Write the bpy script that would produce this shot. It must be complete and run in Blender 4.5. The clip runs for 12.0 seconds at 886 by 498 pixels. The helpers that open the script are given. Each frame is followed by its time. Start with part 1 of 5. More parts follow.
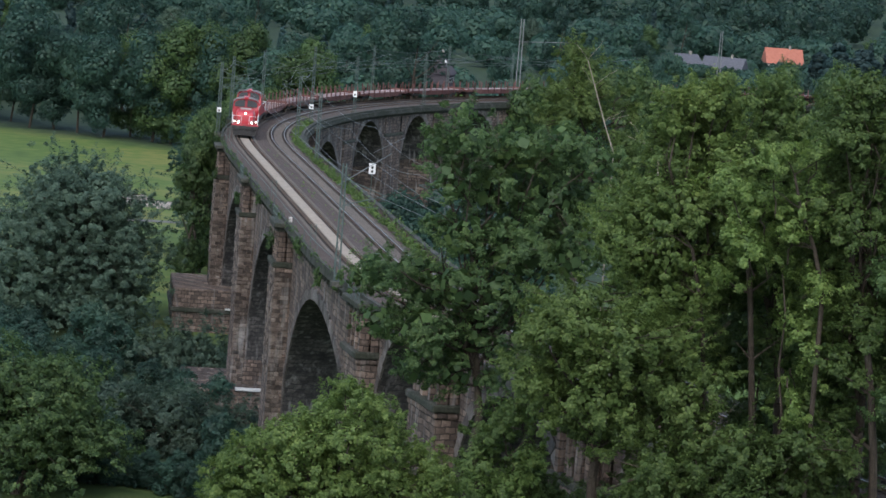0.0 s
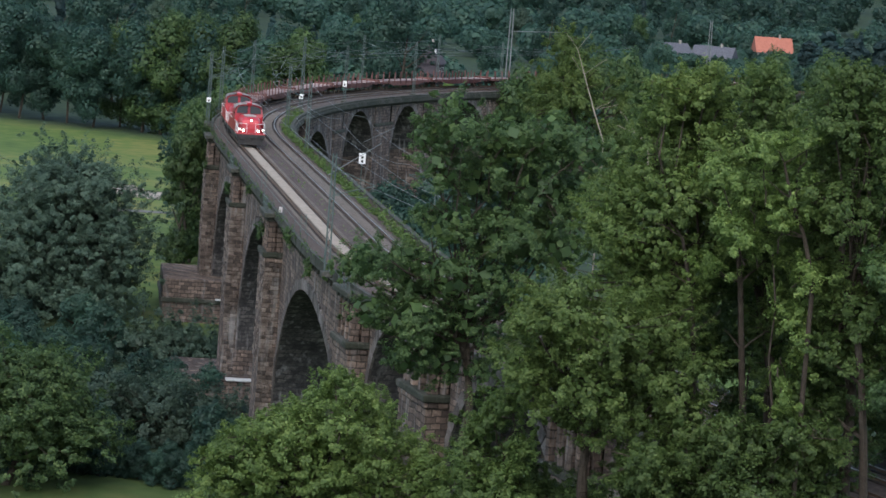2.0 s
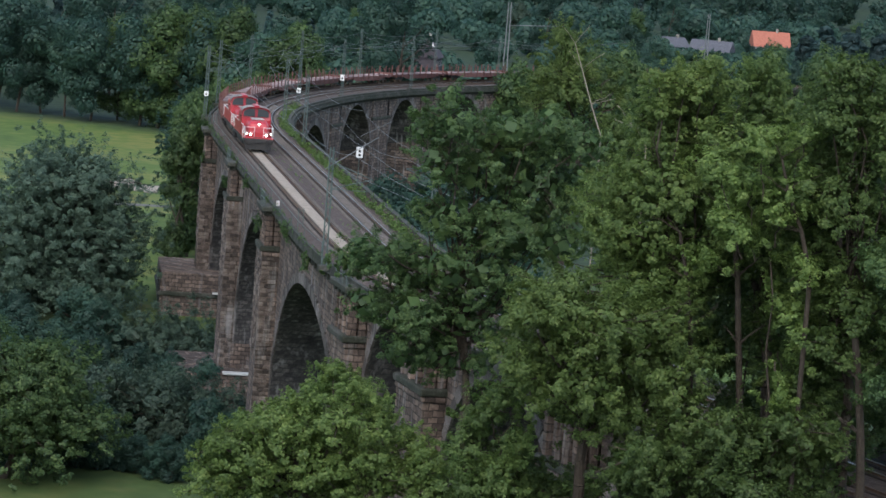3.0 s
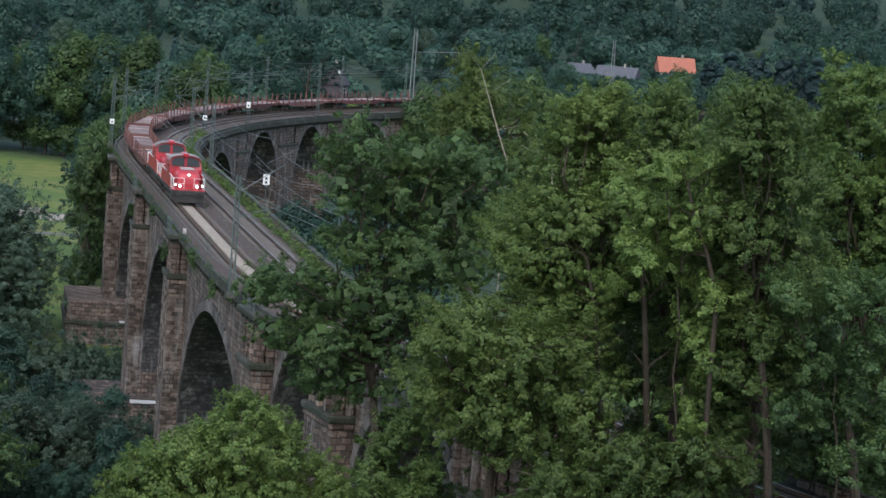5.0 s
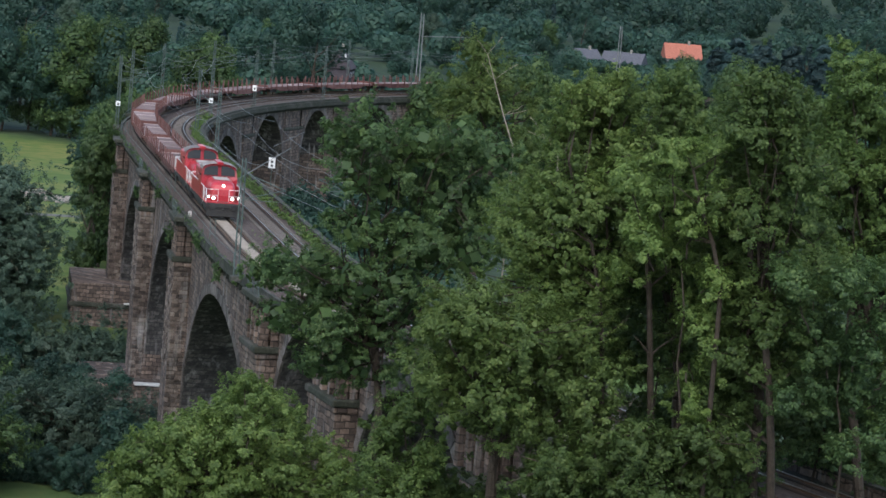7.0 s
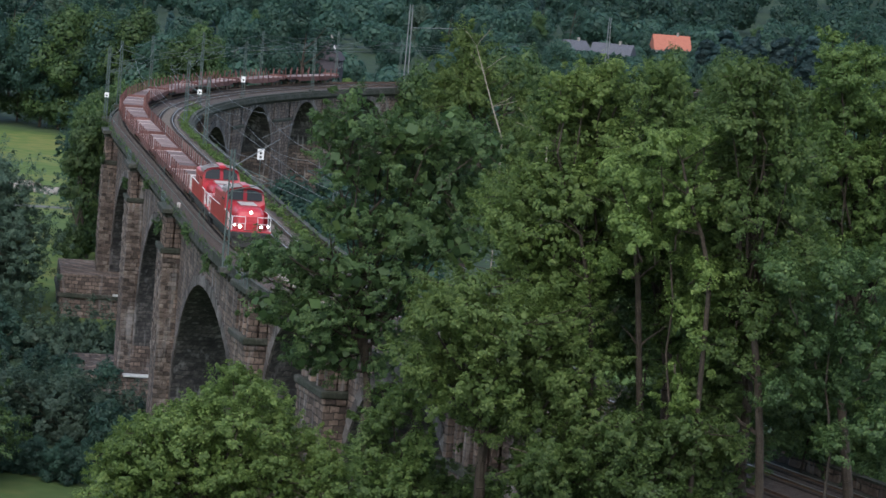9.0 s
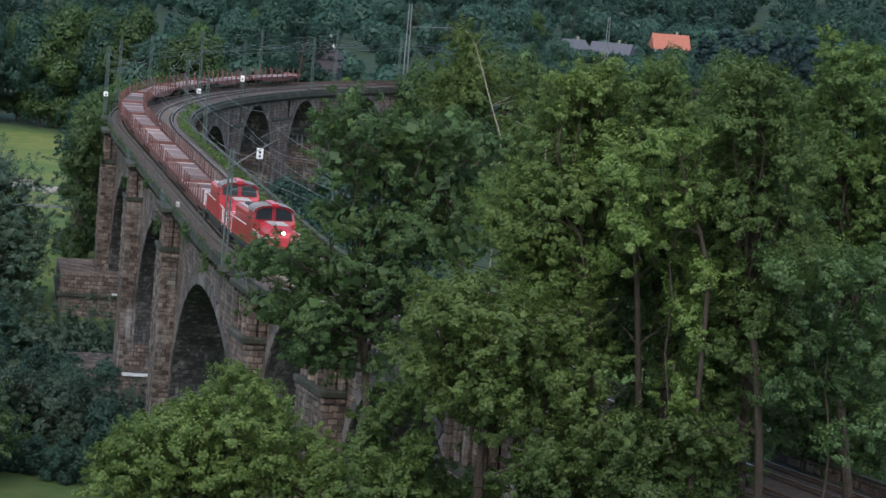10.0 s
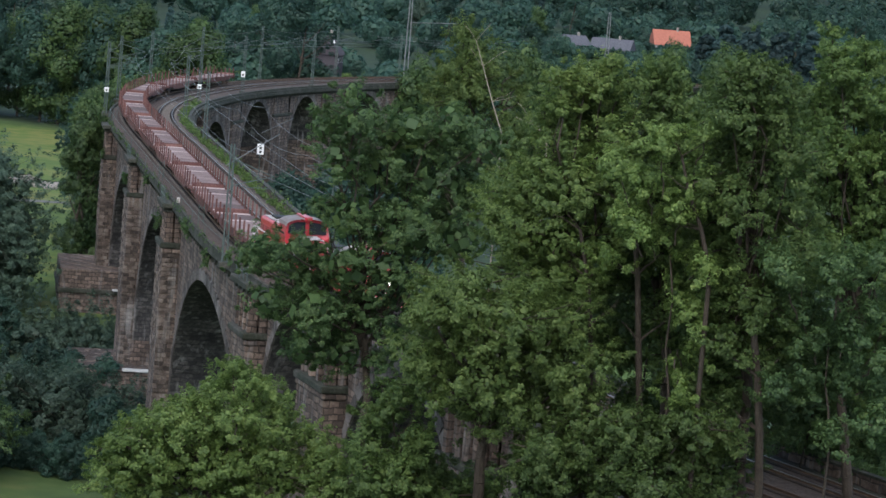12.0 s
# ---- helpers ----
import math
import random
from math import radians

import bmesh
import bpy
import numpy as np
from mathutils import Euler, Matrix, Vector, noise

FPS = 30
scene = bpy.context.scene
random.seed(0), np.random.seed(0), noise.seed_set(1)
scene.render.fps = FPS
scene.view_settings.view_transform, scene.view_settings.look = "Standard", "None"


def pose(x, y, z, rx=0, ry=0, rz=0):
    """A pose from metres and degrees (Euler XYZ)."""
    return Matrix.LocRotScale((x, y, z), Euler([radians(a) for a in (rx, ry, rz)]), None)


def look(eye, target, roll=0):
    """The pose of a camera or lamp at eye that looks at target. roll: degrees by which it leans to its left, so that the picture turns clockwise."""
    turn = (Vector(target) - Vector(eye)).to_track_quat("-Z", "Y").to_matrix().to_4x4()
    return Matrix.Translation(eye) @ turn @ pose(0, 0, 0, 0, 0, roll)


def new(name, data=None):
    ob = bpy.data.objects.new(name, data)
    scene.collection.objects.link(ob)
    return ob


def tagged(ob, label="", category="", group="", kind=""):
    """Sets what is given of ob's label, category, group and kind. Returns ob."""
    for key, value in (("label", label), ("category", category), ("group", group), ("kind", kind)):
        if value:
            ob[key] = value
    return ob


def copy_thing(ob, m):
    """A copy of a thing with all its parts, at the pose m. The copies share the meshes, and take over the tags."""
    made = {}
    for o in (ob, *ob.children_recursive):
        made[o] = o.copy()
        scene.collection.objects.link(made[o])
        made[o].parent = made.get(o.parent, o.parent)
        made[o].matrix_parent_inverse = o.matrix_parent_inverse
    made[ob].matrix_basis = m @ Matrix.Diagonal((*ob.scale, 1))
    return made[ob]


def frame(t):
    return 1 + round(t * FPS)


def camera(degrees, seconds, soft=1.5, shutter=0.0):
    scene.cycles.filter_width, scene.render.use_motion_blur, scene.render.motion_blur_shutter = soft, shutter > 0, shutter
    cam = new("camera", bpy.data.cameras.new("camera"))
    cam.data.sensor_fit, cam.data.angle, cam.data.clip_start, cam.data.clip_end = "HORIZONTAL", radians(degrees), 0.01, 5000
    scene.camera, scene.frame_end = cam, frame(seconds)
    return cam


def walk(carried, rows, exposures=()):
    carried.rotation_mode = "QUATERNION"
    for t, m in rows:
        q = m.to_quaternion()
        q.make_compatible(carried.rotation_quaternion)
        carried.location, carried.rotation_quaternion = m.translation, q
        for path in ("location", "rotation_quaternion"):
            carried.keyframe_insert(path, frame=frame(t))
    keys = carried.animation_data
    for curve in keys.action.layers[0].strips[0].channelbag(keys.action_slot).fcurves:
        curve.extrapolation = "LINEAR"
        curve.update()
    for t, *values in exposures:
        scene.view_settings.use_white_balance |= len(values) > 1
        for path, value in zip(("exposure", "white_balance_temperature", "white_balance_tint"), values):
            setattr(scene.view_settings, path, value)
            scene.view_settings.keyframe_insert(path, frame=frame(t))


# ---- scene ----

EYE = 43.7
cam = camera(17.155, 12.0, soft=1.55)
VIEW = [  # seconds, yaw, pitch, turn about the line of sight
    (0.0, 0.0, -5.9396, 4.5), (0.5, -0.5154, -6.1078, 4.4624), (1.0, -0.3491, -5.9459, 4.488), (1.5, -0.242, -6.0051, 4.5222),
    (2.0, -0.2075, -6.1253, 4.3958), (2.5, -0.1739, -6.2168, 4.4112), (2.7, -0.1803, -6.2413, 4.4635), (4.3, -1.3923, -6.2005, 4.243),
    (4.5, -1.6835, -5.931, 4.3806), (5.0, -2.0418, -5.5837, 4.326), (5.5, -2.0478, -5.5762, 4.4651), (6.0, -2.2582, -5.6388, 4.6384),
    (6.5, -2.0024, -5.7458, 4.664), (7.0, -1.9677, -5.89, 4.7493), (9.0, -2.1996, -6.0398, 4.7656), (9.5, -2.1973, -6.0436, 4.7216),
    (10.0, -2.2174, -6.0555, 4.7642), (10.5, -2.2174, -6.0555, 4.7642), (11.0, -2.2174, -6.0555, 4.7642), (11.5, -2.2023, -6.039, 4.7729),
    (12.0, -2.2134, -6.1379, 4.7926)]
walk(cam, [(t, pose(0, 0, EYE, 90 + pitch, 0, yaw) @ pose(0, 0, 0, 0, 0, roll)) for t, yaw, pitch, roll in VIEW])

# ---- light: a dull late afternoon under cloud ----
world = bpy.data.worlds.new("overcast_sky")
scene.world = world
world.use_nodes = True
wn, wl = world.node_tree.nodes, world.node_tree.links
sky = wn.new("ShaderNodeTexSky")
sky.sky_type, sky.sun_disc = "NISHITA", False
sky.sun_elevation, sky.sun_rotation = radians(51), radians(192)
sky.air_density, sky.dust_density = 1.0, 1.2
wl.new(sky.outputs[0], wn["Background"].inputs[0])
wn["Background"].inputs[1].default_value = 0.15
sun = new("sun", bpy.data.lights.new("sun", "SUN"))
sun.data.energy, sun.data.angle, sun.data.color = 1.85, radians(75), (1.0, 0.98, 0.95)
sun.matrix_world = look((0, 0, 0), (math.sin(radians(12)) * 0.63, math.cos(radians(12)) * 0.63, -0.777))
scene.view_settings.exposure = 0.7


# ---- materials ----
def material(name, stops, scale=1.0, rough=0.85, bump=0.0, metal=0.0, island=0.0, random_by="", spec=0.3):
    """Two scales of noise through a colour ramp, with fine relief."""
    m = bpy.data.materials.new(name)
    m.use_nodes = True
    n, l = m.node_tree.nodes, m.node_tree.links
    b = n["Principled BSDF"]
    b.inputs["Roughness"].default_value, b.inputs["Metallic"].default_value = rough, metal
    b.inputs["Specular IOR Level"].default_value = spec
    co = n.new("ShaderNodeTexCoord")
    geo = n.new("ShaderNodeNewGeometry")
    big, small = n.new("ShaderNodeTexNoise"), n.new("ShaderNodeTexNoise")
    big.inputs["Scale"].default_value, big.inputs["Detail"].default_value = scale, 4
    small.inputs["Scale"].default_value, small.inputs["Detail"].default_value = scale * 7.3, 5
    where = geo.outputs["Position"] if not random_by == "object" else co.outputs["Object"]
    l.new(where, big.inputs["Vector"]), l.new(where, small.inputs["Vector"])
    mix = n.new("ShaderNodeMath")
    mix.operation = "MULTIPLY_ADD"
    mix.inputs[1].default_value = 0.45 if not island else 0.2
    l.new(small.outputs[0], mix.inputs[0])
    half = n.new("ShaderNodeMath")
    half.operation = "MULTIPLY"
    half.inputs[1].default_value = 0.55 if not island else 0.45
    l.new(big.outputs[0], half.inputs[0]), l.new(half.outputs[0], mix.inputs[2])
    value = mix.outputs[0]
    if island or random_by:
        add = n.new("ShaderNodeMath")
        add.operation = "MULTIPLY_ADD"
        add.inputs[1].default_value = island or 0.35
        if island:
            l.new(geo.outputs["Random Per Island"], add.inputs[0])
        else:
            info = n.new("ShaderNodeObjectInfo")
            l.new(info.outputs["Random"], add.inputs[0])
            sub = n.new("ShaderNodeMath")
            sub.operation = "SUBTRACT"
            sub.inputs[1].default_value = 0.17
            l.new(value, sub.inputs[0])
            value = sub.outputs[0]
        l.new(value, add.inputs[2])
        value = add.outputs[0]
    ramp = n.new("ShaderNodeValToRGB")
    while len(ramp.color_ramp.elements) < len(stops):
        ramp.color_ramp.elements.new(0.5)
    for e, (p, c) in zip(ramp.color_ramp.elements, stops):
        e.position, e.color = p, (*c, 1)
    l.new(value, ramp.inputs[0]), l.new(ramp.outputs[0], b.inputs["Base Color"])
    if bump:
        bp = n.new("ShaderNodeBump")
        bp.inputs["Strength"].default_value, bp.inputs["Distance"].default_value = bump, 0.1
        l.new(small.outputs[0], bp.inputs["Height"]), l.new(bp.outputs[0], b.inputs["Normal"])
    return m


def leaf_material(name, dark, mid, light, scale=0.25, vary=0.3):
    m = material(name, [(0.25, dark), (0.5, mid), (0.78, light)], scale, rough=0.55, island=vary, spec=0.35)
    n, l = m.node_tree.nodes, m.node_tree.links
    b = n["Principled BSDF"]
    tr, mx = n.new("ShaderNodeBsdfTranslucent"), n.new("ShaderNodeMixShader")
    mx.inputs[0].default_value = 0.48
    info, span, tint = n.new("ShaderNodeObjectInfo"), n.new("ShaderNodeMapRange"), n.new("ShaderNodeVectorMath")
    span.inputs["To Min"].default_value, span.inputs["To Max"].default_value = 0.72, 1.18
    tint.operation = "SCALE"
    l.new(info.outputs["Random"], span.inputs["Value"]), l.new(span.outputs[0], tint.inputs["Scale"])
    l.new(b.inputs["Base Color"].links[0].from_socket, tint.inputs[0]), l.new(tint.outputs[0], b.inputs["Base Color"])
    l.new(tint.outputs[0], tr.inputs["Color"])
    l.new(b.outputs[0], mx.inputs[1]), l.new(tr.outputs[0], mx.inputs[2])
    l.new(mx.outputs[0], n["Material Output"].inputs[0])
    return m


def glow(name, colour, strength):
    m = bpy.data.materials.new(name)
    m.use_nodes = True
    b = m.node_tree.nodes["Principled BSDF"]
    b.inputs["Emission Color"].default_value, b.inputs["Emission Strength"].default_value = (*colour, 1), strength
    return m


def lime_runs(m, amount=0.75):
    """Pale lime that has run down the face in streaks."""
    n, l = m.node_tree.nodes, m.node_tree.links
    b = n["Principled BSDF"]
    geo, mul, noise_tex, ramp, mx = n.new("ShaderNodeNewGeometry"), n.new("ShaderNodeVectorMath"), n.new("ShaderNodeTexNoise"), n.new("ShaderNodeValToRGB"), n.new("ShaderNodeMix")
    mul.operation = "MULTIPLY"
    mul.inputs[1].default_value = (1.6, 1.6, 0.16)
    noise_tex.inputs["Scale"].default_value, noise_tex.inputs["Detail"].default_value = 1.0, 7
    l.new(geo.outputs["Position"], mul.inputs[0]), l.new(mul.outputs[0], noise_tex.inputs["Vector"]), l.new(noise_tex.outputs[0], ramp.inputs[0])
    ramp.color_ramp.elements[0].position, ramp.color_ramp.elements[0].color = 0.56, (0, 0, 0, 1)
    ramp.color_ramp.elements[1].position, ramp.color_ramp.elements[1].color = 0.78, (amount, amount, amount, 1)
    mx.data_type = "RGBA"
    mx.inputs["B"].default_value = (0.36, 0.345, 0.33, 1)
    l.new(ramp.outputs[0], mx.inputs["Factor"]), l.new(b.inputs["Base Color"].links[0].from_socket, mx.inputs["A"])
    l.new(mx.outputs["Result"], b.inputs["Base Color"])
    return m


def masonry(name, dark, mid, light, mortar, width=1.0, row=0.5):
    """Coursed rough blocks with sunk joints, over a stained ground."""
    m = material(name, [(0.25, dark), (0.5, mid), (0.78, light)], 0.55, bump=0.0)
    n, l = m.node_tree.nodes, m.node_tree.links
    b = n["Principled BSDF"]
    geo, sep, add, com = n.new("ShaderNodeNewGeometry"), n.new("ShaderNodeSeparateXYZ"), n.new("ShaderNodeMath"), n.new("ShaderNodeCombineXYZ")
    l.new(geo.outputs["Position"], sep.inputs[0])
    l.new(sep.outputs[0], add.inputs[0]), l.new(sep.outputs[1], add.inputs[1])
    l.new(add.outputs[0], com.inputs[0]), l.new(sep.outputs[2], com.inputs[1])
    br = n.new("ShaderNodeTexBrick")
    br.inputs["Scale"].default_value, br.inputs["Brick Width"].default_value, br.inputs["Row Height"].default_value = 1.0, width, row
    br.inputs["Mortar Size"].default_value, br.inputs["Mortar Smooth"].default_value, br.inputs["Bias"].default_value = 0.045, 0.3, 0.0
    br.inputs["Color1"].default_value, br.inputs["Color2"].default_value, br.inputs["Mortar"].default_value = (0.55, 0.53, 0.52, 1), (1.45, 1.35, 1.25, 1), (*mortar, 1)
    warp, scale, shift = n.new("ShaderNodeTexNoise"), n.new("ShaderNodeVectorMath"), n.new("ShaderNodeVectorMath")
    warp.inputs["Scale"].default_value = 0.9
    scale.operation, scale.inputs["Scale"].default_value = "SCALE", 0.38
    l.new(geo.outputs["Position"], warp.inputs["Vector"]), l.new(warp.outputs["Color"], scale.inputs[0])
    l.new(com.outputs[0], shift.inputs[0]), l.new(scale.outputs[0], shift.inputs[1]), l.new(shift.outputs[0], br.inputs["Vector"])
    mx = n.new("ShaderNodeMix")
    mx.data_type, mx.blend_type = "RGBA", "MULTIPLY"
    mx.inputs["Factor"].default_value = 1.0
    l.new(b.inputs["Base Color"].links[0].from_socket, mx.inputs["A"]), l.new(br.outputs["Color"], mx.inputs["B"])
    l.new(mx.outputs["Result"], b.inputs["Base Color"])
    lime_runs(m)
    rough, sub = n.new("ShaderNodeTexNoise"), n.new("ShaderNodeMath")
    rough.inputs["Scale"].default_value, rough.inputs["Detail"].default_value = 3.0, 6
    l.new(geo.outputs["Position"], rough.inputs["Vector"])
    sub.operation = "SUBTRACT"
    l.new(rough.outputs[0], sub.inputs[0]), l.new(br.outputs["Fac"], sub.inputs[1])
    bp = n.new("ShaderNodeBump")
    bp.inputs["Strength"].default_value, bp.inputs["Distance"].default_value = 0.9, 0.12
    l.new(sub.outputs[0], bp.inputs["Height"]), l.new(bp.outputs[0], b.inputs["Normal"])
    return m


LEAF_MAPLE = leaf_material("leaf_deep_green", (0.032, 0.062, 0.028), (0.08, 0.142, 0.05), (0.19, 0.26, 0.085), 0.5)
LEAF_POPLAR = leaf_material("leaf_yellow_green", (0.05, 0.088, 0.03), (0.112, 0.182, 0.05), (0.22, 0.29, 0.085), 0.35)
LEAF_ASH = leaf_material("leaf_light_green", (0.064, 0.108, 0.033), (0.15, 0.228, 0.062), (0.27, 0.34, 0.1), 0.35)
LEAF_WILLOW = leaf_material("leaf_grey_green", (0.042, 0.078, 0.056), (0.084, 0.135, 0.094), (0.14, 0.2, 0.13), 0.3)
# the blue in these two greens stands in for distance haze
LEAF_WOOD = leaf_material("leaf_haze_green", (0.022, 0.056, 0.046), (0.054, 0.114, 0.08), (0.12, 0.19, 0.105), 0.09, 0.2)
LEAF_CONIFER = leaf_material("needle_haze_blue", (0.024, 0.054, 0.056), (0.05, 0.098, 0.096), (0.1, 0.158, 0.138), 0.06, 0.2)
BARK = material("grey_brown_bark", [(0.3, (0.026, 0.02, 0.015)), (0.55, (0.058, 0.045, 0.033)), (0.8, (0.11, 0.088, 0.064))], 2.0, bump=0.6)
DEADWOOD = material("bare_pale_wood", [(0.3, (0.2, 0.17, 0.13)), (0.7, (0.36, 0.31, 0.25))], 3.0, bump=0.3)
GRASS = material("meadow_grass", [(0.3, (0.034, 0.072, 0.014)), (0.48, (0.076, 0.122, 0.024)), (0.66, (0.17, 0.168, 0.048))], 0.045, bump=0.5)
STONE = masonry("sandstone_rubble", (0.042, 0.034, 0.03), (0.125, 0.097, 0.083), (0.3, 0.245, 0.21), (0.4, 0.4, 0.4), 0.8, 0.42)
BLOCK = material("sandstone_block", [(0.2, (0.02, 0.017, 0.015)), (0.4, (0.066, 0.052, 0.044)), (0.58, (0.14, 0.11, 0.091)), (0.85, (0.3, 0.255, 0.22))], 1.5, bump=1.0, random_by="world")
lime_runs(BLOCK)
# paler darks than the blocks: the arch ring's lit edge put into the colour
RING = material("lit_edge_ring_stone", [(0.2, (0.035, 0.031, 0.029)), (0.45, (0.085, 0.073, 0.066)), (0.65, (0.155, 0.135, 0.122)), (0.9, (0.28, 0.255, 0.24))], 1.5, bump=0.9, random_by="world")
lime_runs(RING)
# darker than the wall stone: the shade under the arches put into the colour
VAULT = masonry("shaded_vault_stone", (0.024, 0.024, 0.025), (0.062, 0.06, 0.06), (0.17, 0.165, 0.16), (0.6, 0.6, 0.6), 0.8, 0.4)
COPING = material("mossy_weathered_concrete", [(0.25, (0.014, 0.018, 0.011)), (0.46, (0.034, 0.038, 0.027)), (0.6, (0.068, 0.066, 0.056)), (0.85, (0.17, 0.16, 0.145))], 0.7, bump=0.5)
LIME = material("pale_lime_stain", [(0.3, (0.3, 0.3, 0.29)), (0.7, (0.6, 0.6, 0.58))], 1.2, bump=0.3)
BALLAST = material("brown_ballast", [(0.3, (0.045, 0.033, 0.027)), (0.5, (0.088, 0.066, 0.055)), (0.75, (0.155, 0.122, 0.105))], 3.0, bump=1.0)
STAIN = material("dark_oily_ballast", [(0.3, (0.02, 0.015, 0.013)), (0.7, (0.06, 0.045, 0.038))], 3.0, bump=0.8)
BOARD = material("pale_walkway_concrete", [(0.3, (0.19, 0.155, 0.12)), (0.5, (0.29, 0.245, 0.195)), (0.75, (0.39, 0.335, 0.275))], 1.2, bump=0.3)
RUST = material("rusty_rail_steel", [(0.3, (0.07, 0.045, 0.032)), (0.6, (0.14, 0.09, 0.06)), (0.8, (0.2, 0.14, 0.1))], 4.0, rough=0.7)
POLISHED = material("polished_rail_head", [(0.3, (0.27, 0.25, 0.23)), (0.7, (0.45, 0.42, 0.39))], 4.0, rough=0.42, metal=1.0)
SLEEPER = material("grey_sleeper", [(0.3, (0.09, 0.078, 0.068)), (0.7, (0.2, 0.175, 0.155))], 3.0, bump=0.4)
GALV = material("green_grey_galvanised_steel", [(0.3, (0.06, 0.085, 0.078)), (0.7, (0.13, 0.165, 0.152))], 2.0, rough=0.6, metal=0.3)
WIRE = material("dull_copper_wire", [(0.3, (0.15, 0.16, 0.16)), (0.7, (0.25, 0.26, 0.26))], 2.0, rough=0.5, metal=0.4)
RED = material("traffic_red_paint", [(0.25, (0.27, 0.008, 0.018)), (0.5, (0.38, 0.013, 0.026)), (0.8, (0.47, 0.05, 0.058))], 0.9, rough=0.35, random_by="object", spec=0.5)
LOCO_GREY = material("dusty_grey_roof_paint", [(0.3, (0.34, 0.3, 0.29)), (0.7, (0.56, 0.52, 0.5))], 1.4, rough=0.5, random_by="object")
DOOR_GREY = material("grime_red_door", [(0.3, (0.2, 0.03, 0.032)), (0.7, (0.36, 0.1, 0.095))], 2.0, rough=0.5, random_by="object")
BLACK = material("dark_underframe_paint", [(0.3, (0.012, 0.012, 0.013)), (0.7, (0.045, 0.042, 0.04))], 2.0, rough=0.6, random_by="object")
WHITE = material("white_paint", [(0.3, (0.6, 0.6, 0.58)), (0.7, (0.8, 0.8, 0.78))], 2.0, rough=0.45)
WAGON_RED = material("oxide_red_wagon_steel", [(0.25, (0.055, 0.023, 0.021)), (0.5, (0.11, 0.046, 0.04)), (0.75, (0.2, 0.105, 0.092))], 1.1, rough=0.7, random_by="object")
WAGON_FLOOR = material("worn_timber_wagon_floor", [(0.3, (0.085, 0.058, 0.054)), (0.5, (0.145, 0.1, 0.092)), (0.72, (0.26, 0.19, 0.175))], 0.7, rough=0.8, bump=0.3, random_by="object")
PALE_FLOOR = material("bleached_wagon_end_floor", [(0.3, (0.3, 0.22, 0.2)), (0.7, (0.5, 0.4, 0.37))], 0.9, rough=0.8, random_by="object")
ROOF_RED = material("orange_clay_tile", [(0.3, (0.27, 0.09, 0.06)), (0.7, (0.42, 0.16, 0.11))], 1.5, bump=0.4)
ROOF_GREY = material("slate_roof", [(0.3, (0.055, 0.058, 0.07)), (0.7, (0.12, 0.122, 0.14))], 1.5, bump=0.4)
RENDERED = material("pale_house_wall", [(0.3, (0.26, 0.25, 0.235)), (0.7, (0.4, 0.385, 0.36))], 1.0)
TIMBER = material("dark_timber_cladding", [(0.3, (0.04, 0.034, 0.04)), (0.7, (0.08, 0.068, 0.075))], 1.5)
ROCK = material("grey_rubble_rock", [(0.3, (0.16, 0.145, 0.125)), (0.7, (0.38, 0.35, 0.31))], 1.2, bump=0.6)
GLASS = bpy.data.materials.new("dark_cab_glass")
GLASS.use_nodes = True
g = GLASS.node_tree.nodes["Principled BSDF"]
g.inputs["Base Color"].default_value, g.inputs["Roughness"].default_value = (0.012, 0.014, 0.016, 1), 0.18
g.inputs["Specular IOR Level"].default_value = 0.25
LAMP = glow("lit_headlamp", (1.0, 0.95, 0.85), 5.0)
GRAVEL = material("grey_gravel_path", [(0.3, (0.08, 0.08, 0.08)), (0.7, (0.16, 0.155, 0.15))], 1.5, bump=0.4)


# ---- mesh helpers ----
def mesh_of(name, verts, faces, mat, smooth=False):
    me = bpy.data.meshes.new(name)
    me.from_pydata([tuple(v) for v in verts], [], faces)
    me.materials.append(mat)
    if smooth:
        me.polygons.foreach_set("use_smooth", [True] * len(me.polygons))
    me.update()
    return me


def put(name, me, parent=None, m=None, label=""):
    ob = new(name, me)
    if parent is not None:
        ob.parent = parent
    if m is not None:
        ob.matrix_basis = m
    return tagged(ob, label)


def part(name, bm, mat, parent=None, label="", smooth=False):
    me = bpy.data.meshes.new(name)
    bm.normal_update()
    bm.to_mesh(me)
    bm.free()
    me.materials.append(mat)
    if smooth:
        me.polygons.foreach_set("use_smooth", [True] * len(me.polygons))
    return put(name, me, parent, None, label)


def thing(name, m, label, category, group="", kind=""):
    ob = new(name)
    ob.empty_display_size = 0.2
    ob.matrix_basis = m
    return tagged(ob, label, category, group, kind)


def add_box(bm, x0, x1, y0, y1, z0, z1, bevel=0.0, m=None):
    made = bmesh.ops.create_cube(bm, size=1.0)["verts"]
    for v in made:
        v.co = Vector(((x0 + x1) / 2 + v.co.x * (x1 - x0), (y0 + y1) / 2 + v.co.y * (y1 - y0), (z0 + z1) / 2 + v.co.z * (z1 - z0)))
        if m is not None:
            v.co = m @ v.co
    if bevel:
        edges = list({e for v in made for e in v.link_edges})
        bmesh.ops.bevel(bm, geom=edges, offset=bevel, segments=2, affect="EDGES", profile=0.5)
    return bm


def box_bm(*a, **k):
    return add_box(bmesh.new(), *a, **k)


def add_rod(bm, a, b, r, r2=None, sides=6):
    a, b = Vector(a), Vector(b)
    m = Matrix.Translation((a + b) / 2) @ (b - a).to_track_quat("Z", "Y").to_matrix().to_4x4()
    bmesh.ops.create_cone(bm, cap_ends=True, segments=sides, radius1=r, radius2=r if r2 is None else r2, depth=(b - a).length, matrix=m)
    return bm


